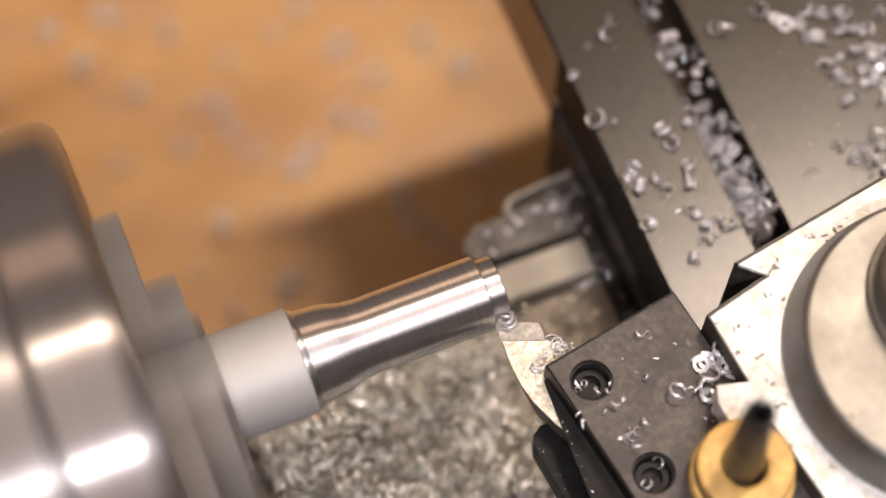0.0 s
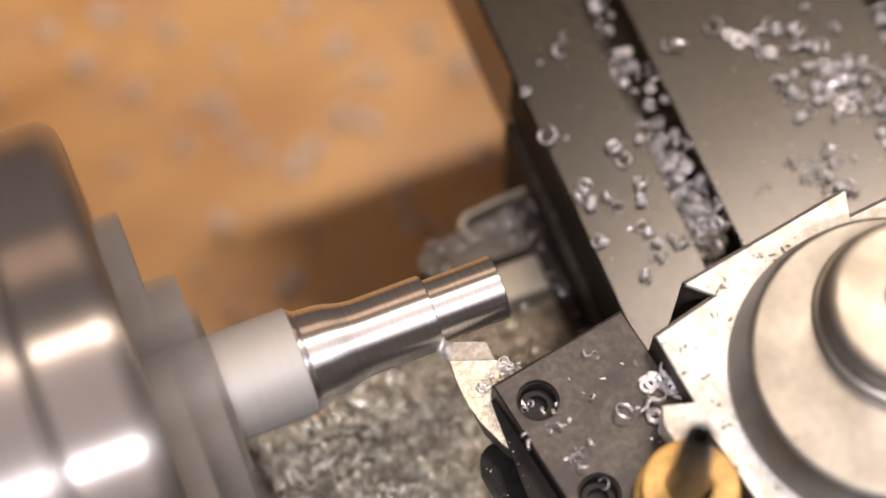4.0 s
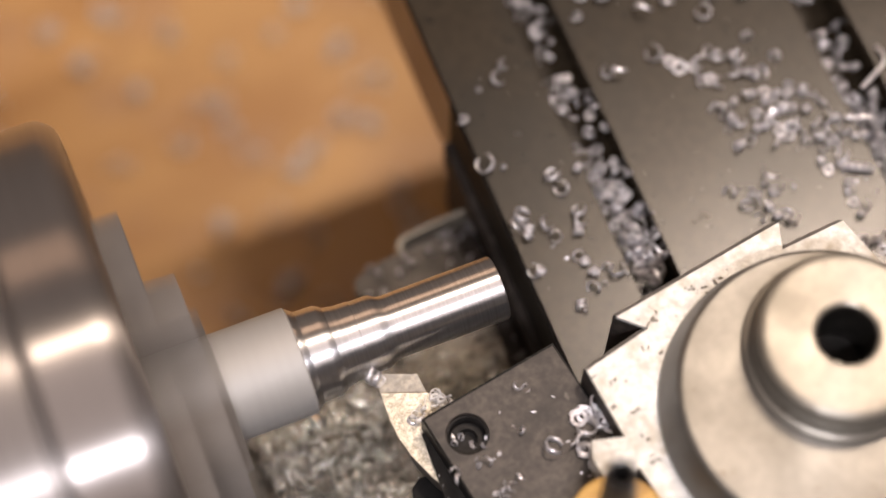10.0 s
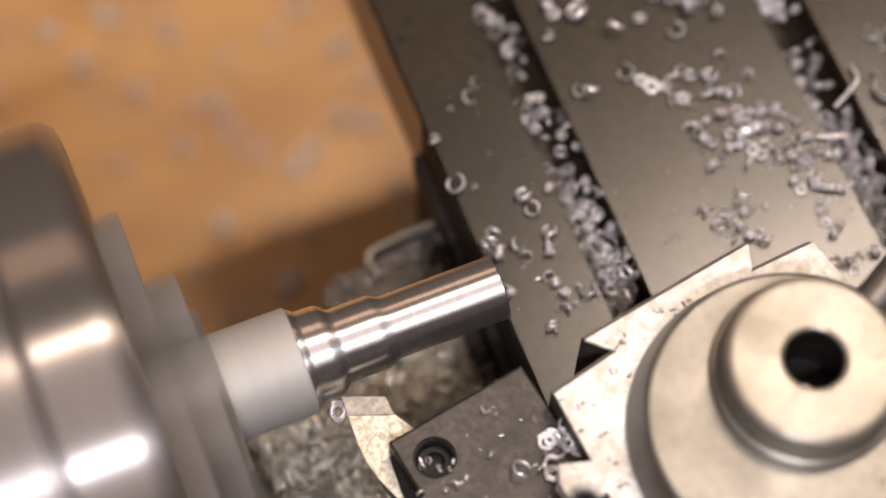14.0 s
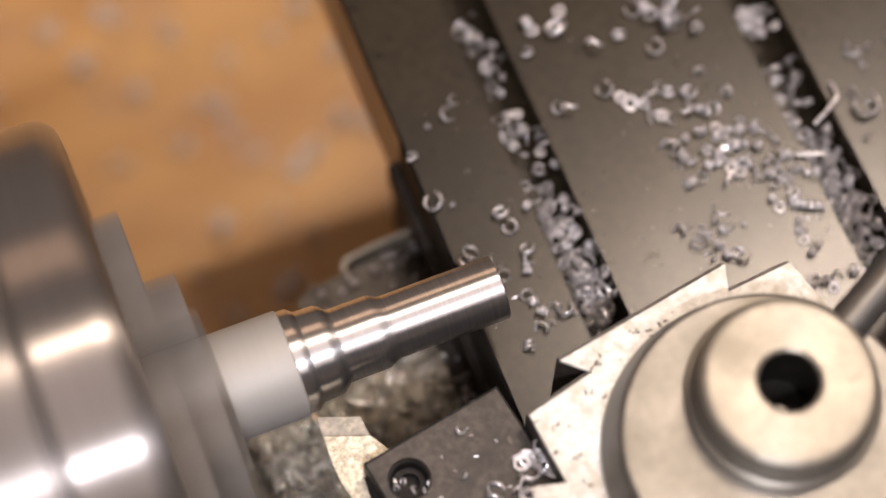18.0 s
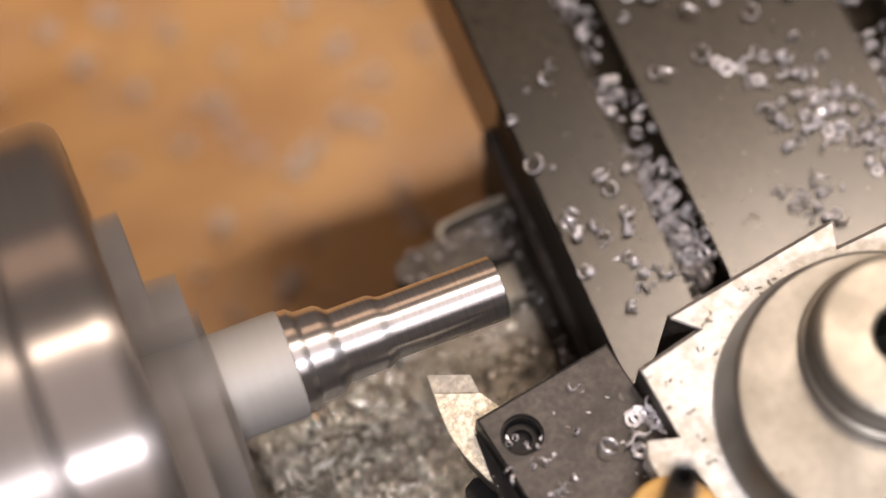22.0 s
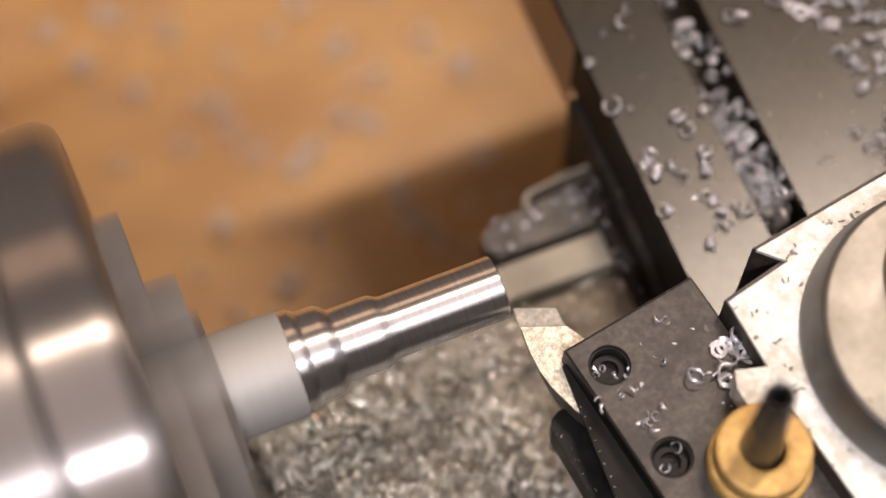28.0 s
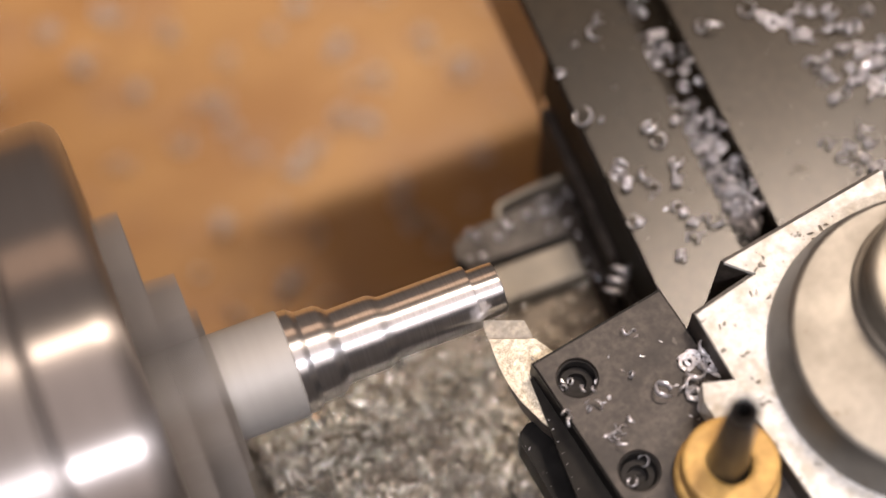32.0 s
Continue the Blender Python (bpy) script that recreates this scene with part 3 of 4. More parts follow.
def bench_swarf():
    rng = random.Random(9)
    places = [(rng.uniform(-60, 140), rng.uniform(60, 240), -179.8) for _ in range(60)]
    places += [(x + rng.uniform(-1.2, 1.2), y + rng.uniform(-1.2, 1.2), -179.5) for x, y in ((55, 124), (35, 122), (23, 112), (12, 149), (-4, 161), (-19, 174), (38, 164), (56, 98), (55, 91), (48, 171), (63, 137), (17, 138), (49, 130), (38, 124), (10, 177), (-25, 190), (-4, 188), (23, 161), (54, 153), (81, 148), (88, 132), (3, 139), (-15, 138), (55, 103), (17, 87), (5, 111)) for _ in range(2)]
    return tagged(swarm("bench_swarf", places, CHIPB, None, rng, (1.2, 2.0)), "loose steel chips lying on the wooden bench", "metal chips", kind="stuff")


def chip_models():
    """A few loose chips, to be copied about."""
    rng = random.Random(21)
    out = []
    for k in range(9):
        v, f = (curl(1.25, 0.72, 1.1, 0.2, 0.4, 0.25, rng), curl(0.95, 1.7, 0.9, 0.18, 0.95, 0.1, rng), curl(1.35, 0.85, 1.2, 0.2, -0.4, 0.3, rng), curl(0.85, 2.2, 0.8, 0.17, 1.0, 0.2, rng),
                curl(1.8, 0.5, 1.0, 0.2, 0.9, 0.1, rng), curl(0.8, 0.9, 0.9, 0.2, 0.3, 0.3, rng), curl(5.0, 0.2, 1.1, 0.25, 3.0, 0.1, rng, 50),
                curl(0.62, 2.3, 0.5, 0.36, 0.03, 1.15, rng, 18), curl(3.6, 0.62, 5.5, 0.4, 0.6, 0.3, rng, 24))[k]
        turn = Euler((radians(90), 0, 0)).to_matrix() if k in (1, 3, 6) else Euler((radians((34, 0, -28, 0, 62, 40, 0, 8, 0)[k]), radians(0 if k == 7 else 9 * k), 0)).to_matrix()
        pts = [turn @ Vector(p) for p in v]
        low = min(p.z for p in pts)
        me = bpy.data.meshes.new("steel_chip")
        me.from_pydata([(p.x * MM, p.y * MM, (p.z - low) * MM) for p in pts], [], f)
        for p in me.polygons:
            p.use_smooth = True
        me.materials.append(CHIP)
        out.append(me)
    return out


def crumb_models():
    """Crumpled bits of chip, as small hulls."""
    rng = random.Random(77)
    out = []
    for k in range(4):
        bm = bmesh.new()
        for _ in range(7):
            p = Vector((rng.gauss(0, 1), rng.gauss(0, 1), rng.gauss(0, 1))).normalized()
            bm.verts.new((p.x * 1.15, p.y * rng.uniform(0.3, 0.8), p.z * 0.35))
        bmesh.ops.convex_hull(bm, input=bm.verts[:])
        low = min(v.co.z for v in bm.verts)
        me = bpy.data.meshes.new("steel_chip")
        for v in bm.verts:
            v.co = Vector((v.co.x, v.co.y, v.co.z - low)) * MM
        bm.to_mesh(me)
        bm.free()
        me.materials.append(CHIP)
        out.append(me)
    return out


CHIPS = chip_models() + crumb_models()
CRUMBS_DARK = []
for crumb in CHIPS[9:13]:
    CRUMBS_DARK.append(crumb.copy())
    CRUMBS_DARK[-1].materials[0] = DIRT
SLIDE_CHIPS, HOLDER_CHIPS, SADDLE_CHIPS = [], [], []


def loose_chips(places, z, group, label, rng, keep, size=1.0, kinds=(0, 1, 2, 2, 3, 4, 5)):
    for x, y in places:
        me = CHIPS[rng.choice(kinds)]
        ob = new("steel_chip", me)
        ob.matrix_basis = pose(x * MM, y * MM, z * MM, rng.uniform(-14, 14), rng.uniform(-14, 14), rng.uniform(0, 360)) @ Matrix.Scale(size * rng.uniform(0.75, 1.05), 4)
        tagged(ob, label, "metal chip", group)
        keep.append(ob)



def gather(obs, name, label):
    """Crumbs too many to count, joined into one mesh."""
    vs, fs = [], []
    for ob in obs:
        k = len(vs)
        vs += [tuple(ob.matrix_basis @ v.co) for v in ob.data.vertices]
        fs += [tuple(i + k for i in p.vertices) for p in ob.data.polygons]
        bpy.data.objects.remove(ob)
    me = bpy.data.meshes.new(name)
    me.from_pydata(vs, [], fs)
    me.materials.append(CHIP)
    return tagged(new(name, me), label, "metal chips", kind="stuff")


SLIDE_LABEL = "small bright curled steel chip lying on the cross slide"
ON_SLIDE, CURLS = "chips on the cross slide", (0, 0, 1, 2, 2, 3, 4, 5, 7)
for seed, size, kinds, spots in (
        (31, 0.95, (0, 1, 2, 2, 3, 5), [(63.6, 49.9), (61.2, 47.3), (50.9, 40.9), (63.2, 23.2), (63.5, 19.9), (68.7, 22.2), (57.9, 14.1), (52.5, 15.8), (54.1, 13.8), (52.9, 12.8), (54.2, 17.6), (64.5, 12.4), (62.9, 11.5), (64.1, 9.8), (64.8, 14.0), (58.8, 10.6), (61.4, 5.5), (62.0, 2.8), (63.3, 0.3), (61.6, -2.2), (66.7, -0.4), (51.7, 5.6), (53.4, 4.0), (58.0, -3.4), (65.5, 1.0)]),
        (32, 0.6, (5, 9, 10), [(56.9, 46.2), (54.8, 28.3), (60.6, 34.3), (59.1, 5.9), (68.6, -1.5), (63.7, -1.8), (53.4, 6.2), (57.5, 9.2), (60.8, -0.6)]),
        (33, 1.05, CURLS, [(83.3, 60.7), (84.8, 59.0), (91.8, 61.2), (81.5, 54.6), (94.8, 50.8), (101.1, 51.1), (106.1, 45.9), (92.8, 40.8), (95.5, 38.2), (96.8, 36.3), (82.8, 40.6), (84.8, 39.4), (105.4, 55.9), (108.1, 56.2), (112.6, 37.8), (116.2, 31.2)]),
        (34, 0.95, CURLS, [(99.5, 35.3), (101.8, 36.2), (103.5, 37.2), (100.1, 33.8), (104.8, 35.7), (107.2, 34.3), (108.9, 34.1), (101.5, 31.4), (103.0, 30.2), (100.2, 31.2), (106.6, 30.8), (108.5, 30.0), (110.3, 28.6), (111.7, 28.8), (104.5, 25.5), (99.9, 24.2), (101.7, 22.1), (102.7, 20.0), (101.0, 23.2)]),
        (35, 0.9, (0, 1, 2, 3, 4, 5, 7), [(107.0, 25.5), (108.8, 25.1), (110.7, 24.8), (111.5, 23.1), (113.3, 23.0), (109.0, 22.3), (111.1, 20.9), (113.2, 20.7), (115.8, 22.4), (118.3, 22.8), (114.8, 19.4), (116.0, 17.9), (108.2, 19.3), (110.0, 17.9), (112.1, 18.9), (107.9, 16.7), (109.9, 15.7), (112.5, 16.3), (113.7, 15.1), (106.8, 20.9), (105.1, 18.5), (111.1, 14.1), (119.3, 21.0), (113.2, 13.3)]),
        (36, 0.85, CURLS, [(101.4, 15.3), (103.1, 15.4), (108.1, 12.7), (114.1, 11.3), (116.5, 12.0), (119.4, 14.6), (121.5, 14.3), (121.8, 11.2), (116.3, 9.4), (119.0, 9.7), (114.5, 6.8), (115.2, 4.3), (118.9, 5.7), (117.9, 0.9), (117.1, -1.7), (116.6, -3.9), (118.7, 12.5), (123.4, 9.3), (118.9, 7.7), (116.6, 14.0), (125.3, 8.5)]),
        (37, 0.9, CURLS, [(94.8, 6.7), (98.3, 5.3), (99.2, 4.2), (101.8, 5.9), (103.7, 7.1), (102.4, 4.7), (96.8, 3.0), (100.4, 1.7), (101.4, -0.5), (103.2, -1.7), (103.8, -2.9), (97.8, -0.6), (118.4, -5.6), (116.6, -7.4), (114.8, -12.2), (117.0, -13.7), (119.7, -13.3), (122.2, -13.0), (144.0, 30.0), (147.4, 30.1), (117.5, -15.1), (115.2, -13.6)])):
    loose_chips(spots, -14.45, ON_SLIDE, SLIDE_LABEL, random.Random(seed), SLIDE_CHIPS, size, kinds)
loose_chips([(51.4, 30.3), (89.5, 57.4), (140.1, 18.3)], -14.45, ON_SLIDE, "large crescent-shaped steel chip lying on the cross slide", random.Random(45), SLIDE_CHIPS, 1.5, (2,))
loose_chips([(73.0, 51.5), (73.7, 44.5), (75.4, 41.2), (70.4, 40.1), (77.6, 37.5), (76.5, 34.4), (71.8, 37.3), (72.9, 34.9), (74.7, 31.0), (77.9, 31.1), (70.1, 43.6), (75.4, 44.1), (72.1, 42.3), (72.3, 21.5), (75.3, 17.9), (75.8, 15.3)], -18.2, "chips in the slots", "bright curled steel chip caught in a T-slot", random.Random(46), SLIDE_CHIPS, 0.8, CURLS)
loose_chips([(129.8, 41.9), (128.8, 34.3), (128.1, 31.2), (125.1, 29.2), (127.0, 27.5), (132.6, 24.7), (126.0, 22.6), (123.2, 20.9), (127.8, 21.3), (128.2, 18.1), (131.7, 17.6), (125.9, 19.2)], -18.2, "chips in the slots", "bright curled steel chip caught in a T-slot", random.Random(47), SLIDE_CHIPS, 0.8, CURLS)
ON_HOLDER = "chips on the tool holder"
loose_chips([(36.3, -21.3), (37.0, -21.8), (38.0, -22.8), (37.8, -21.6)], 6.42, ON_HOLDER, "tiny bright steel chip lying on the tool holder", random.Random(51), HOLDER_CHIPS, 0.55, (0, 5, 9))
loose_chips([(34.1, -29.3), (40.9, -34.2), (41.6, -35.0), (27.7, -28.1), (26.6, -29.3), (24.8, -31.1), (24.4, -32.6), (26.1, -32.4), (27.4, -32.3), (28.8, -31.7), (25.1, -28.9), (30.5, -36.7), (30.5, -37.5), (27.5, -37.2), (25.3, -38.1), (26.4, -38.7), (27.5, -38.7), (27.7, -40.7), (28.7, -38.3), (19.9, -32.0), (20.3, -33.6)], 6.42, ON_HOLDER, "tiny bright steel chip lying on the tool holder", random.Random(52), HOLDER_CHIPS, 0.62, (0, 4, 5, 9, 10, 11))
loose_chips([(38.1, -34.0)], 6.42, ON_HOLDER, "crescent-shaped steel chip lying on the tool holder", random.Random(53), HOLDER_CHIPS, 1.15, (2,))
loose_chips([(41.7, -25.4), (33.0, -28.0), (42.0, -41.3), (40.9, -40.3), (37.4, -26.8), (31.7, -24.6), (45.0, -29.8)], 6.42, ON_HOLDER, "crumb of bright steel lying on the tool holder", random.Random(54), HOLDER_CHIPS, 0.4, (9, 10, 11, 12))
loose_chips([(45.5, -30.4), (48.1, -32.8), (44.5, -33.4), (43.3, -34.7), (43.0, -36.6), (43.0, -37.8), (44.0, -39.8), (48.7, -29.6), (47.6, -30.9), (49.3, -33.9), (49.3, -31.5), (44.3, -30.9)], 6.42, ON_HOLDER, "bright coiled steel chip lodged between holder and post", random.Random(55), HOLDER_CHIPS, 1.25, (7, 7, 7, 0))
loose_chips([(22.7, -25.0), (23.9, -25.9), (22.6, -26.4)], 3.55, "chips in the screw holes", "bright steel chip fallen into a screw hole", random.Random(56), HOLDER_CHIPS, 0.75, (4, 5, 9))
loose_chips([(26.7, -47.1), (30.2, -44.2)], 3.55, "chips in the screw holes", "bright steel chip fallen into a screw hole", random.Random(57), HOLDER_CHIPS, 0.7, (2, 0))
HOLDER_CRUMBS = []
loose_chips([(18.0, -30.1), (18.0, -32.0), (17.9, -34.5), (17.8, -36.9), (17.8, -39.1), (17.7, -41.5), (17.8, -44.1), (17.7, -46.1), (17.1, -48.1), (17.7, -51.4), (18.3, -55.1)], 0.95, "crumbs on the tool holder",
            "tiny crumb of steel on the black holder", random.Random(42), HOLDER_CRUMBS, 0.2, (9, 10, 11, 12))
loose_chips([(13.3, -31.3), (13.9, -31.8), (13.7, -32.1), (14.6, -34.9), (15.0, -37.4), (14.7, -40.0), (15.6, -43.4), (15.7, -43.8), (17.5, -48.6)], -6.35, "crumbs on the tool holder",
            "tiny crumb of steel on the black holder", random.Random(43), HOLDER_CRUMBS, 0.15, (9, 10, 11, 12))
HOLDER_CHIPS.append(gather(HOLDER_CRUMBS, "holder_crumbs", "tiny crumbs of steel on the black tool holder"))
POST_CHIPS = []
loose_chips([(77.1, -17.9), (75.9, -18.2), (73.8, -19.7), (73.7, -18.3), (63.6, -19.6), (61.5, -21.3), (62.7, -20.6), (59.6, -25.1), (61.4, -26.9), (58.6, -25.1), (51.7, -28.6), (50.7, -28.8), (52.1, -35.3), (53.2, -35.1), (52.7, -40.7), (52.0, -43.8), (62.8, -21.1)], 13.52, "dirt on the tool post", "small dark oily crumb on the tool post", random.Random(58), POST_CHIPS, 0.7, (9, 10, 11, 12, 5))
loose_chips([(86.9, 4.0), (88.6, 3.7), (85.5, 3.7), (87.9, 4.5), (96.0, 2.6), (96.9, 2.9), (98.0, 0.9)], -14.47, "dirt on the cross slide", "small dark oily crumb on the cross slide", random.Random(59), POST_CHIPS, 0.7, (9, 10, 11))
for ob in POST_CHIPS:
    ob.data = CRUMBS_DARK[POST_CHIPS.index(ob) % 4]
HOLDER_CHIPS += POST_CHIPS


def clump(name, x, y, z, count, spread, size, seed, label, material=CHIP):
    """A tangle of curled chips that stays together."""
    rng = random.Random(seed)
    ob = swarm(name, [(rng.gauss(0, spread), rng.gauss(0, spread), abs(rng.gauss(0, spread * 0.5))) for _ in range(count)], material, None, rng, size)
    ob.matrix_basis = pose(x * MM, y * MM, z * MM)
    return tagged(ob, label, "metal chips", "tangled clumps of chips")


for (x, y), z, seed in zip([(112.6, 52.0), (128.7, 46.4)], (-14.45, -18.5), (61, 62)):
    SLIDE_CHIPS.append(clump("chip_clump", x, y, z, 22, 1.7, (0.7, 1.0), seed, "tangled clump of bright chips on the cross slide"))


def bent_chip(points, label):
    """A long wiry chip through a few places."""
    crv = bpy.data.curves.new("long_chip", "CURVE")
    crv.dimensions, crv.bevel_depth, crv.bevel_resolution, crv.fill_mode = "3D", 0.42 * MM, 2, "FULL"
    sp = crv.splines.new("NURBS")
    sp.points.add(len(points) - 1)
    for p, co in zip(sp.points, points):
        p.co = (*(c * MM for c in co), 1)
    sp.use_endpoint_u, sp.order_u = True, 3
    ob = new("long_chip", crv)
    me = bpy.data.meshes.new_from_object(ob.evaluated_get(bpy.context.evaluated_depsgraph_get()))
    bpy.data.objects.remove(ob)
    me.materials.append(CHIP)
    SLIDE_CHIPS.append(tagged(new("long_chip", me), label, "metal chip", "long chips over the slot"))


bent_chip([(123.0, 13.3, -13.6), (125.6, 12.3, -13.3), (128.3, 11.3, -13.4)], "straight wiry steel chip lying over a T-slot")
bent_chip([(129.6, 18.3, -14.0), (134.0, 20.2, -13.0), (137.0, 22.4, -12.6), (136.2, 25.6, -13.6)], "hooked wiry steel chip lying over a T-slot")
WRNG = random.Random(71)
SLIDE_CRUMBS, SADDLE_CRUMBS = [], []
loose_chips([(WRNG.uniform(45.4, 48), WRNG.uniform(-25, 28)) for _ in range(20)], -38.2, "chips on the saddle", "dull steel chip lying on the grimy saddle", WRNG, SADDLE_CRUMBS, 0.5, (0, 4, 5, 9, 10, 11))
loose_chips([(WRNG.uniform(53, 123), WRNG.uniform(-2, 58)) for _ in range(46)], -14.47, "crumbs on the cross slide", "tiny bright crumb of steel on the cross slide", WRNG, SLIDE_CRUMBS, 0.17, (9, 10, 11, 12))
# one big curl in the heap
CHIPS[8].materials[0] = CHIPD
big_curl = new("large_steel_chip", CHIPS[8])
big_curl.matrix_basis = pose(0.0012, -0.0029, -0.0365, 35, 10, 200) @ Matrix.Scale(0.6, 4)
tagged(big_curl, "large curled steel shaving lying in the chip heap", "metal chip")

def coil(name, length, turns, radius, label, group=""):
    """A long corkscrew chip lying along its own x axis."""
    v, f = curl(radius, turns, 1.3, 0.25, length / turns, 0.1, random.Random(int(length * 7)), 12)
    me = bpy.data.meshes.new(name)
    me.from_pydata([((z - length / 2) * MM, y * MM, x * MM) for x, y, z in v], [], f)
    for p in me.polygons:
        p.use_smooth = True
    me.materials.append(CHIP)
    return tagged(new(name, me), label, "metal chip", group)


coil("coiled_chip", 11.8, 4, 1.5, "long corkscrew steel chip lying on the bench", "chips on the bench").matrix_basis = pose(0.0155, 0.0856, -0.1776, 0, 0, -144)
coil("coiled_chip", 7.4, 2, 1.6, "short corkscrew steel chip lying on the bench", "chips on the bench").matrix_basis = pose(-0.0012, 0.0820, -0.1776, 0, 0, -56)
SLIDE_COIL = coil("coiled_chip", 7.0, 5, 0.7, "corkscrew steel chip lying on the cross slide")
SLIDE_COIL.matrix_basis = pose(0.1203, 0.0026, -0.0136, 0, 0, -28)
SLIDE_CHIPS.append(SLIDE_COIL)
LONG_CHIP = coil("coiled_chip", 24.0, 7, 1.0, "long corkscrew steel chip thrown off by the cut")
SWIRL_CHIP = coil("coiled_chip", 8.0, 3, 1.2, "corkscrew steel chip thrown off by the cut")

GRNG = random.Random(15)
HEAPS = [(113, 19, 4, 4, 16), (120, 12, 3, 4, 14), (119, 3, 2, 5, 8), (102, 4, 4, 2, 5), (145, 20, 6, 14, 12)]
loose_chips([(x, y) for x, y, _ in cluster(GRNG, HEAPS, 0) if x > 52 and not (68.5 < x < 79.5 or 124.5 < x < 135.5)], -14.45, ON_SLIDE, SLIDE_LABEL,
            GRNG, SLIDE_CRUMBS, size=0.65, kinds=(0, 1, 2, 4, 5, 5, 9, 10, 11))
loose_chips([(GRNG.uniform(23, 49), GRNG.uniform(21.8, 28)) for _ in range(16)] + [(GRNG.uniform(38, 50), GRNG.uniform(26, 29.6)) for _ in range(9)], -39.95, "chips on the saddle lug",
            "dull steel chip lying on the saddle's lug", GRNG, SADDLE_CHIPS, size=0.7)

SLIDE_CHIPS.append(gather(SLIDE_CRUMBS, "slide_crumbs", "small crumbs and chips strewn over the cross slide"))
SADDLE_CHIPS.append(gather(SADDLE_CRUMBS, "saddle_crumbs", "dull crumbs of steel on the grimy saddle"))

# chips made by the cut: on the tool's face, and curling off its nose
FLYING = []


def cut_chip(kind, scale, label):
    ob = new("steel_chip", CHIPS[kind])
    ob.matrix_basis = Matrix.Scale(scale, 4)
    FLYING.append(tagged(ob, label, "metal chip", "chips off the cut"))
    return ob


for kind, scale in ((2, 0.7), (3, 0.55), (0, 0.6), (5, 0.6)):
    cut_chip(kind, scale, "bright curled steel chip resting on the cutting tool")
NEST = clump("chip_clump", 22.9, -16.9, 0.05, 26, 1.0, (0.3, 0.55), 63, "crumpled nest of bright chips resting on the cutting tool", CHIPN)
LOOSE_NEST = clump("chip_clump", 18.2, -18.4, 0.05, 9, 0.9, (0.3, 0.6), 64, "few crumpled bright chips resting on the cutting tool", CHIPN)
LOOP_CHIP = cut_chip(7, 1.3, "ring-shaped fresh steel chip curling off the tool's nose")
NOSE_CHIP = cut_chip(3, 1.35, "fresh steel chip curling off the tool's nose")
LAST_CHIP = cut_chip(3, 1.2, "fresh steel chip curling off the tool's nose")
STRAY_CHIP = cut_chip(4, 1.0, "bright steel chip thrown off by the cut")

BED_SWARF, SLIDE_SWARF, BENCH_SWARF = bed_swarf(), slide_swarf(), bench_swarf()


# ---- what moves: seconds, feed along the axis, feed across it (millimetres) ----
TRAVEL = [(0, 22.0, 1.2), (1, 19.4, 1.2), (2, 16.6, 1.2), (3, 14.0, 1.2), (3.5, 12.8, 1.2), (5.5, 7.2, 1.2), (6, 5.6, 1.1), (6.5, 4.4, 1.1), (7, 3.4, 0.9), (8, 2.0, 0.5),
          (8.5, 1.1, 0.2), (9, 0, 0), (10, -2.5, 0), (11, -4.9, 0), (12, -6.9, -0.1), (12.5, -7.4, -0.8), (13, -8.0, -1.1), (13.5, -8.5, -1.7), (14, -9.5, -1.9), (14.5, -10.5, -1.9),
          (16.5, -14.1, -2.9), (17, -14.7, -2.9), (17.5, -15.4, -3.2), (18, -15.1, -3.9), (18.5, -12.8, -3.8), (19, -10.1, -3.8), (20, -4.7, -3.8), (21, 0.9, -3.8), (22, 6.5, -3.7),
          (23, 11.4, -3.8), (24, 16.4, -3.8), (24.5, 18.7, -3.8), (25, 20.2, -2.8), (25.5, 20.5, -1.2), (27.5, 26.6, 1.3), (28, 26.2, 2.6), (29, 24.6, 2.6), (30, 23.3, 2.6), (31, 21.8, 2.5), (32, 19.8, 2.5)]


def carried(ob, across=True):
    rest = ob.matrix_basis.copy()
    walk(ob, [(t, Matrix.Translation((dx * MM, dy * MM if across else 0, 0)) @ rest) for t, dx, dy in TRAVEL])


def layer_path(ob, start, first, last, at):
    """A layer whose right end stays at the tool's nose between two times, as the cut eats it away."""
    rows = [(0.0, pose(start * MM, 0, 0))] if first > 0 else []
    for t, dx, dy in TRAVEL:
        if first <= t <= last:
            rows.append((t, pose(min(start, 14.0 + dx - at) * MM, 0, 0)))
    end = rows[-1][1]
    if rows[-1][0] < 32:
        rows.append((32.0, end))
    walk(ob, rows)


def travel(t):
    for (t0, x0, y0), (t1, x1, y1) in zip(TRAVEL, TRAVEL[1:]):
        if t0 <= t <= t1:
            u = (t - t0) / (t1 - t0)
            return x0 + (x1 - x0) * u, y0 + (y1 - y0) * u
    return TRAVEL[-1][1:]


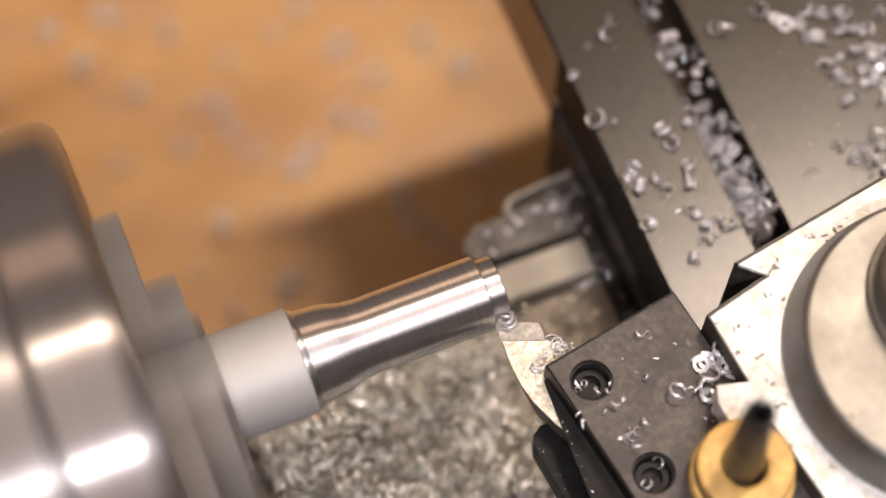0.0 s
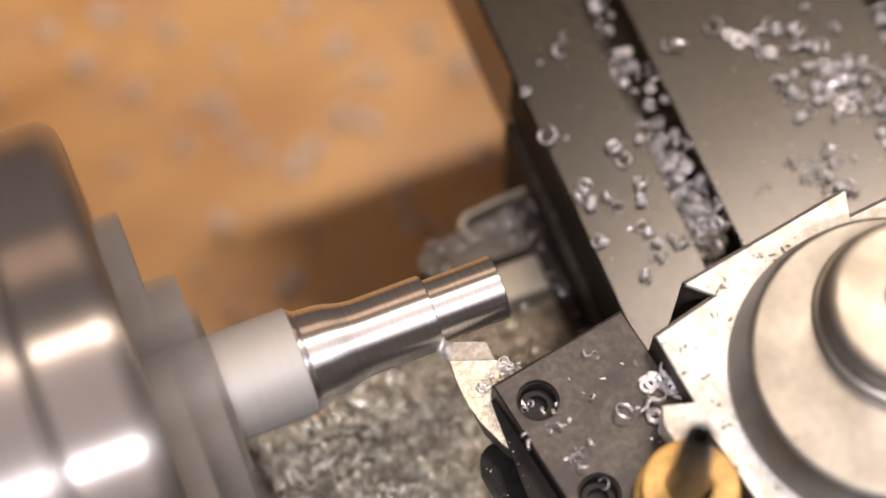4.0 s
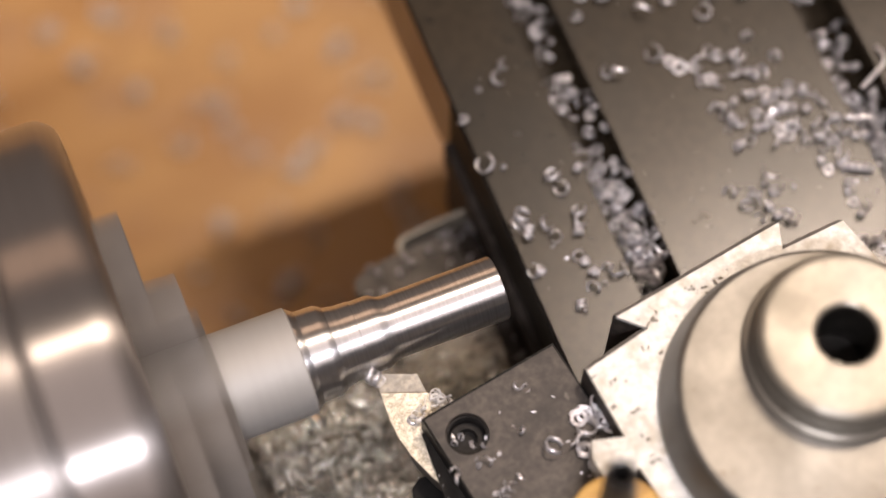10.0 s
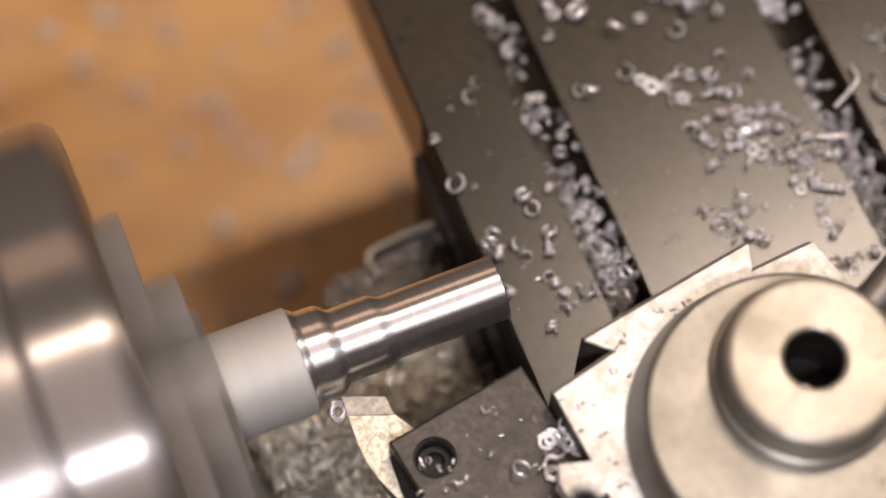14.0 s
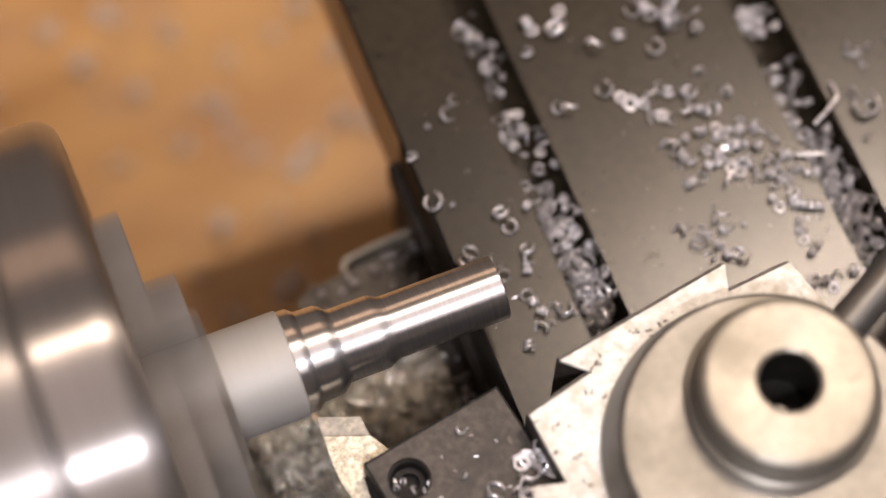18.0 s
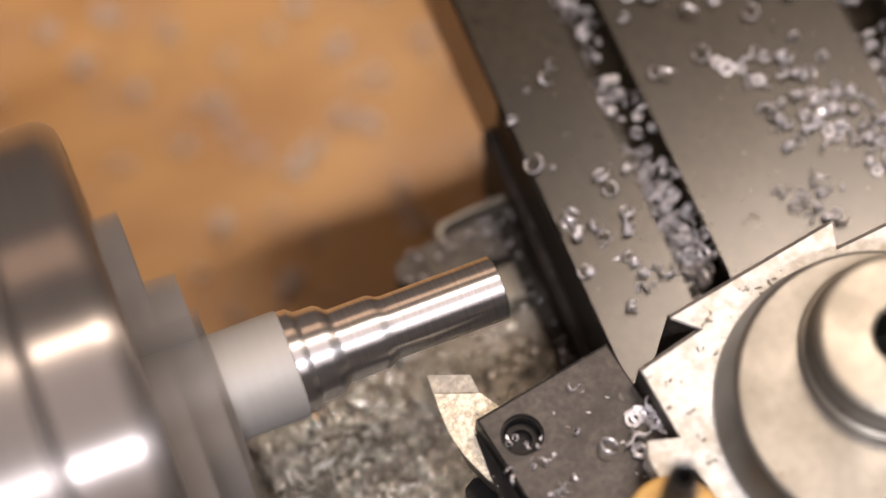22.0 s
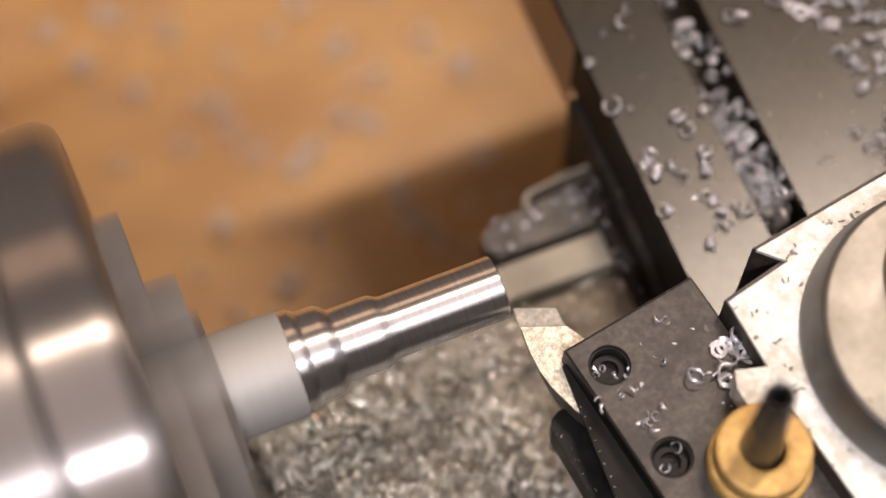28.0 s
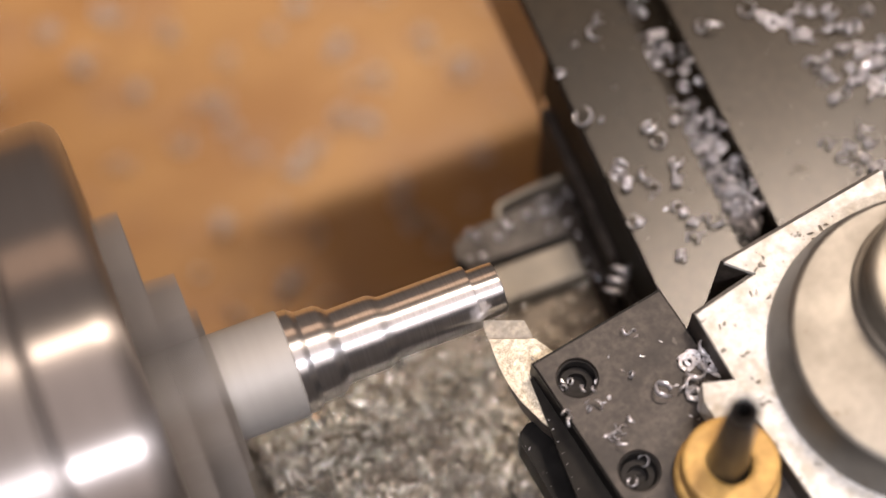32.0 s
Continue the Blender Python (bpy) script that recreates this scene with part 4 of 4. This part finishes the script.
def ride(ob, at, t0, t1, turn, before=None, drop=None):
    """A chip that rides on the tool from t0 to t1, waits before it inside the bar, and falls off after it."""
    scale = ob.matrix_basis.to_scale().x
    put = lambda x, y, z, a: pose(x * MM, y * MM, z * MM, a, 20, a * 0.7) @ Matrix.Scale(scale, 4)
    rows = []
    if before:
        rows += [(0.0, put(*before, turn)), (t0 - 0.3, put(*before, turn))]
    k, t = 0, t0
    while t < t1 + 0.01:
        dx, dy = travel(t)
        rows.append((round(t, 2), put(at[0] + dx, at[1] + dy, at[2], turn + (8 * math.sin(3.1 * k) if before or drop else 0))))
        k, t = k + 1, t + 0.25
    if drop:
        x, y, z = rows[-1][1].translation / MM
        last = rows[-1][0]
        for n, (f, h) in enumerate(((0.4, 4), (0.8, -12), (1.0, drop[2]))):
            rows.append((last + 0.1 * (n + 1), put(x + (drop[0] - x) * f, y + (drop[1] - y) * f, h, turn + 40 * (n + 1))))
        end = rows[-1][1]
        rows.append((last + 1.0, end))
        if last + 1.0 < 32:
            rows.append((32.0, end))
    walk(ob, rows)


def whirl(ob, at, t0, t1, seed):
    """A fresh chip that spins at the tool's nose while the cut lasts; before and after it lies inside the bar."""
    rng = random.Random(seed)
    scale = ob.matrix_basis.to_scale().x
    put = lambda x, y, z, a: pose(x * MM, y * MM, z * MM, a, 20, 0.6 * a) @ Matrix.Scale(scale, 4)
    rest = put(12.0, 0, 0, 0)
    rows = [(0.0, rest), (t0 - 0.1, rest)] if t0 > 0 else []
    x, y, z, a = 0.0, 0.0, 0.0, 0.0
    for k in range(round(t0 * FPS), round(t1 * FPS) + 1):
        dx, dy = travel(k / FPS)
        x, y, z = (0.5 * v + rng.uniform(-1.6, 1.6) for v in (x, y, z))
        a += 70
        rows.append((k / FPS, put(at[0] + dx + x, at[1] + dy + y, at[2] + abs(z), a)))
    if t1 < 32:
        rows += [(t1 + 0.1, rest), (32.0, rest)]
    walk(ob, rows)


def motions():
    for ob, at, turn, drop in zip(FLYING, ((17.1, -18.6), (18.6, -17.6), (24.0, -16.9), (20.2, -17.4)), (10, 70, 140, 200), ((10, -30), (4, -26), (14, -34), None)):
        if drop:
            ride(ob, (*at, 0.1), 0, 12.25, turn, None, (*drop, -42))
        else:
            ride(ob, (*at, 0.1), 0, 32, turn)
    ride(NEST, (22.9, -16.9, 0.05), 0, 12.25, 0, None, (12, -32, -42))
    ride(LOOSE_NEST, (18.2, -18.4, 0.05), 0, 12.25, 0, None, (6, -30, -42))
    ride(LOOP_CHIP, (12.2, -9.4, -1.5), 12.75, 14.25, 30, (22.0, 0.0, 0.0), (14, -26, -42))
    whirl(NOSE_CHIP, (14.6, -8.4, 1.6), 0, 12.0, 17)
    whirl(LAST_CHIP, (15.0, -8.2, 1.6), 28.8, 32.0, 18)
    # thrown chips: out of the bar, through the air, down on the bench
    inside = pose(0.022, 0, 0)
    walk(LONG_CHIP, [(0, inside), (10.6, inside), (10.8, pose(0.006, 0.022, 0.006, 40, 0, 10)), (11.0, pose(-0.0000, 0.0497, -0.04, 80, 0, -43)),
                     (11.2, pose(-0.0200, 0.0797, -0.12, 120, 10, -63)), (11.4, pose(-0.0350, 0.0997, -0.1778, 150, 0, -73)), (32, pose(-0.0350, 0.0997, -0.1778, 150, 0, -73))])
    inside = pose(0.030, 0, 0)
    walk(SWIRL_CHIP, [(0, inside), (31.5, inside), (31.8, pose(0.048, 0.0, -0.004, 40, 0, 30)), (32.0, pose(0.0658, 0.0007, -0.022, 80, 10, 50))])
    ride(STRAY_CHIP, (20.8, -14.8, 0.1), 0, 2.25, 100, None, (48, 108, -179))
    for ob in (CROSS, POSTT, HOLD, TOOL, SLIDE_SWARF, *SLIDE_CHIPS, *HOLDER_CHIPS):
        carried(ob)
    carried(SADDLE, False)
    for ob in SADDLE_CHIPS:
        carried(ob, False)
    layer_path(LAYER, 36.0, 0, 12, 0)
    layer_path(FILLET, 0.0, 9, 17.5, 14)
    layer_path(LAST, 39.25, 28, 32, 0)
    walk(SKIN, [(0, pose(0, 0, 0)), (16.5, pose(0, 0, 0)), (17.5, pose(-0.0016, 0, 0)), (32, pose(-0.0016, 0, 0))])
    # the spindle turns 80 degrees from key to key
    for ob in (CHUCK, WORK):
        b = ob.location.copy()
        walk(ob, [(k / FPS, pose(b.x, b.y, b.z, 80 * (k % 9))) for k in range(32 * FPS + 1)])


motions()
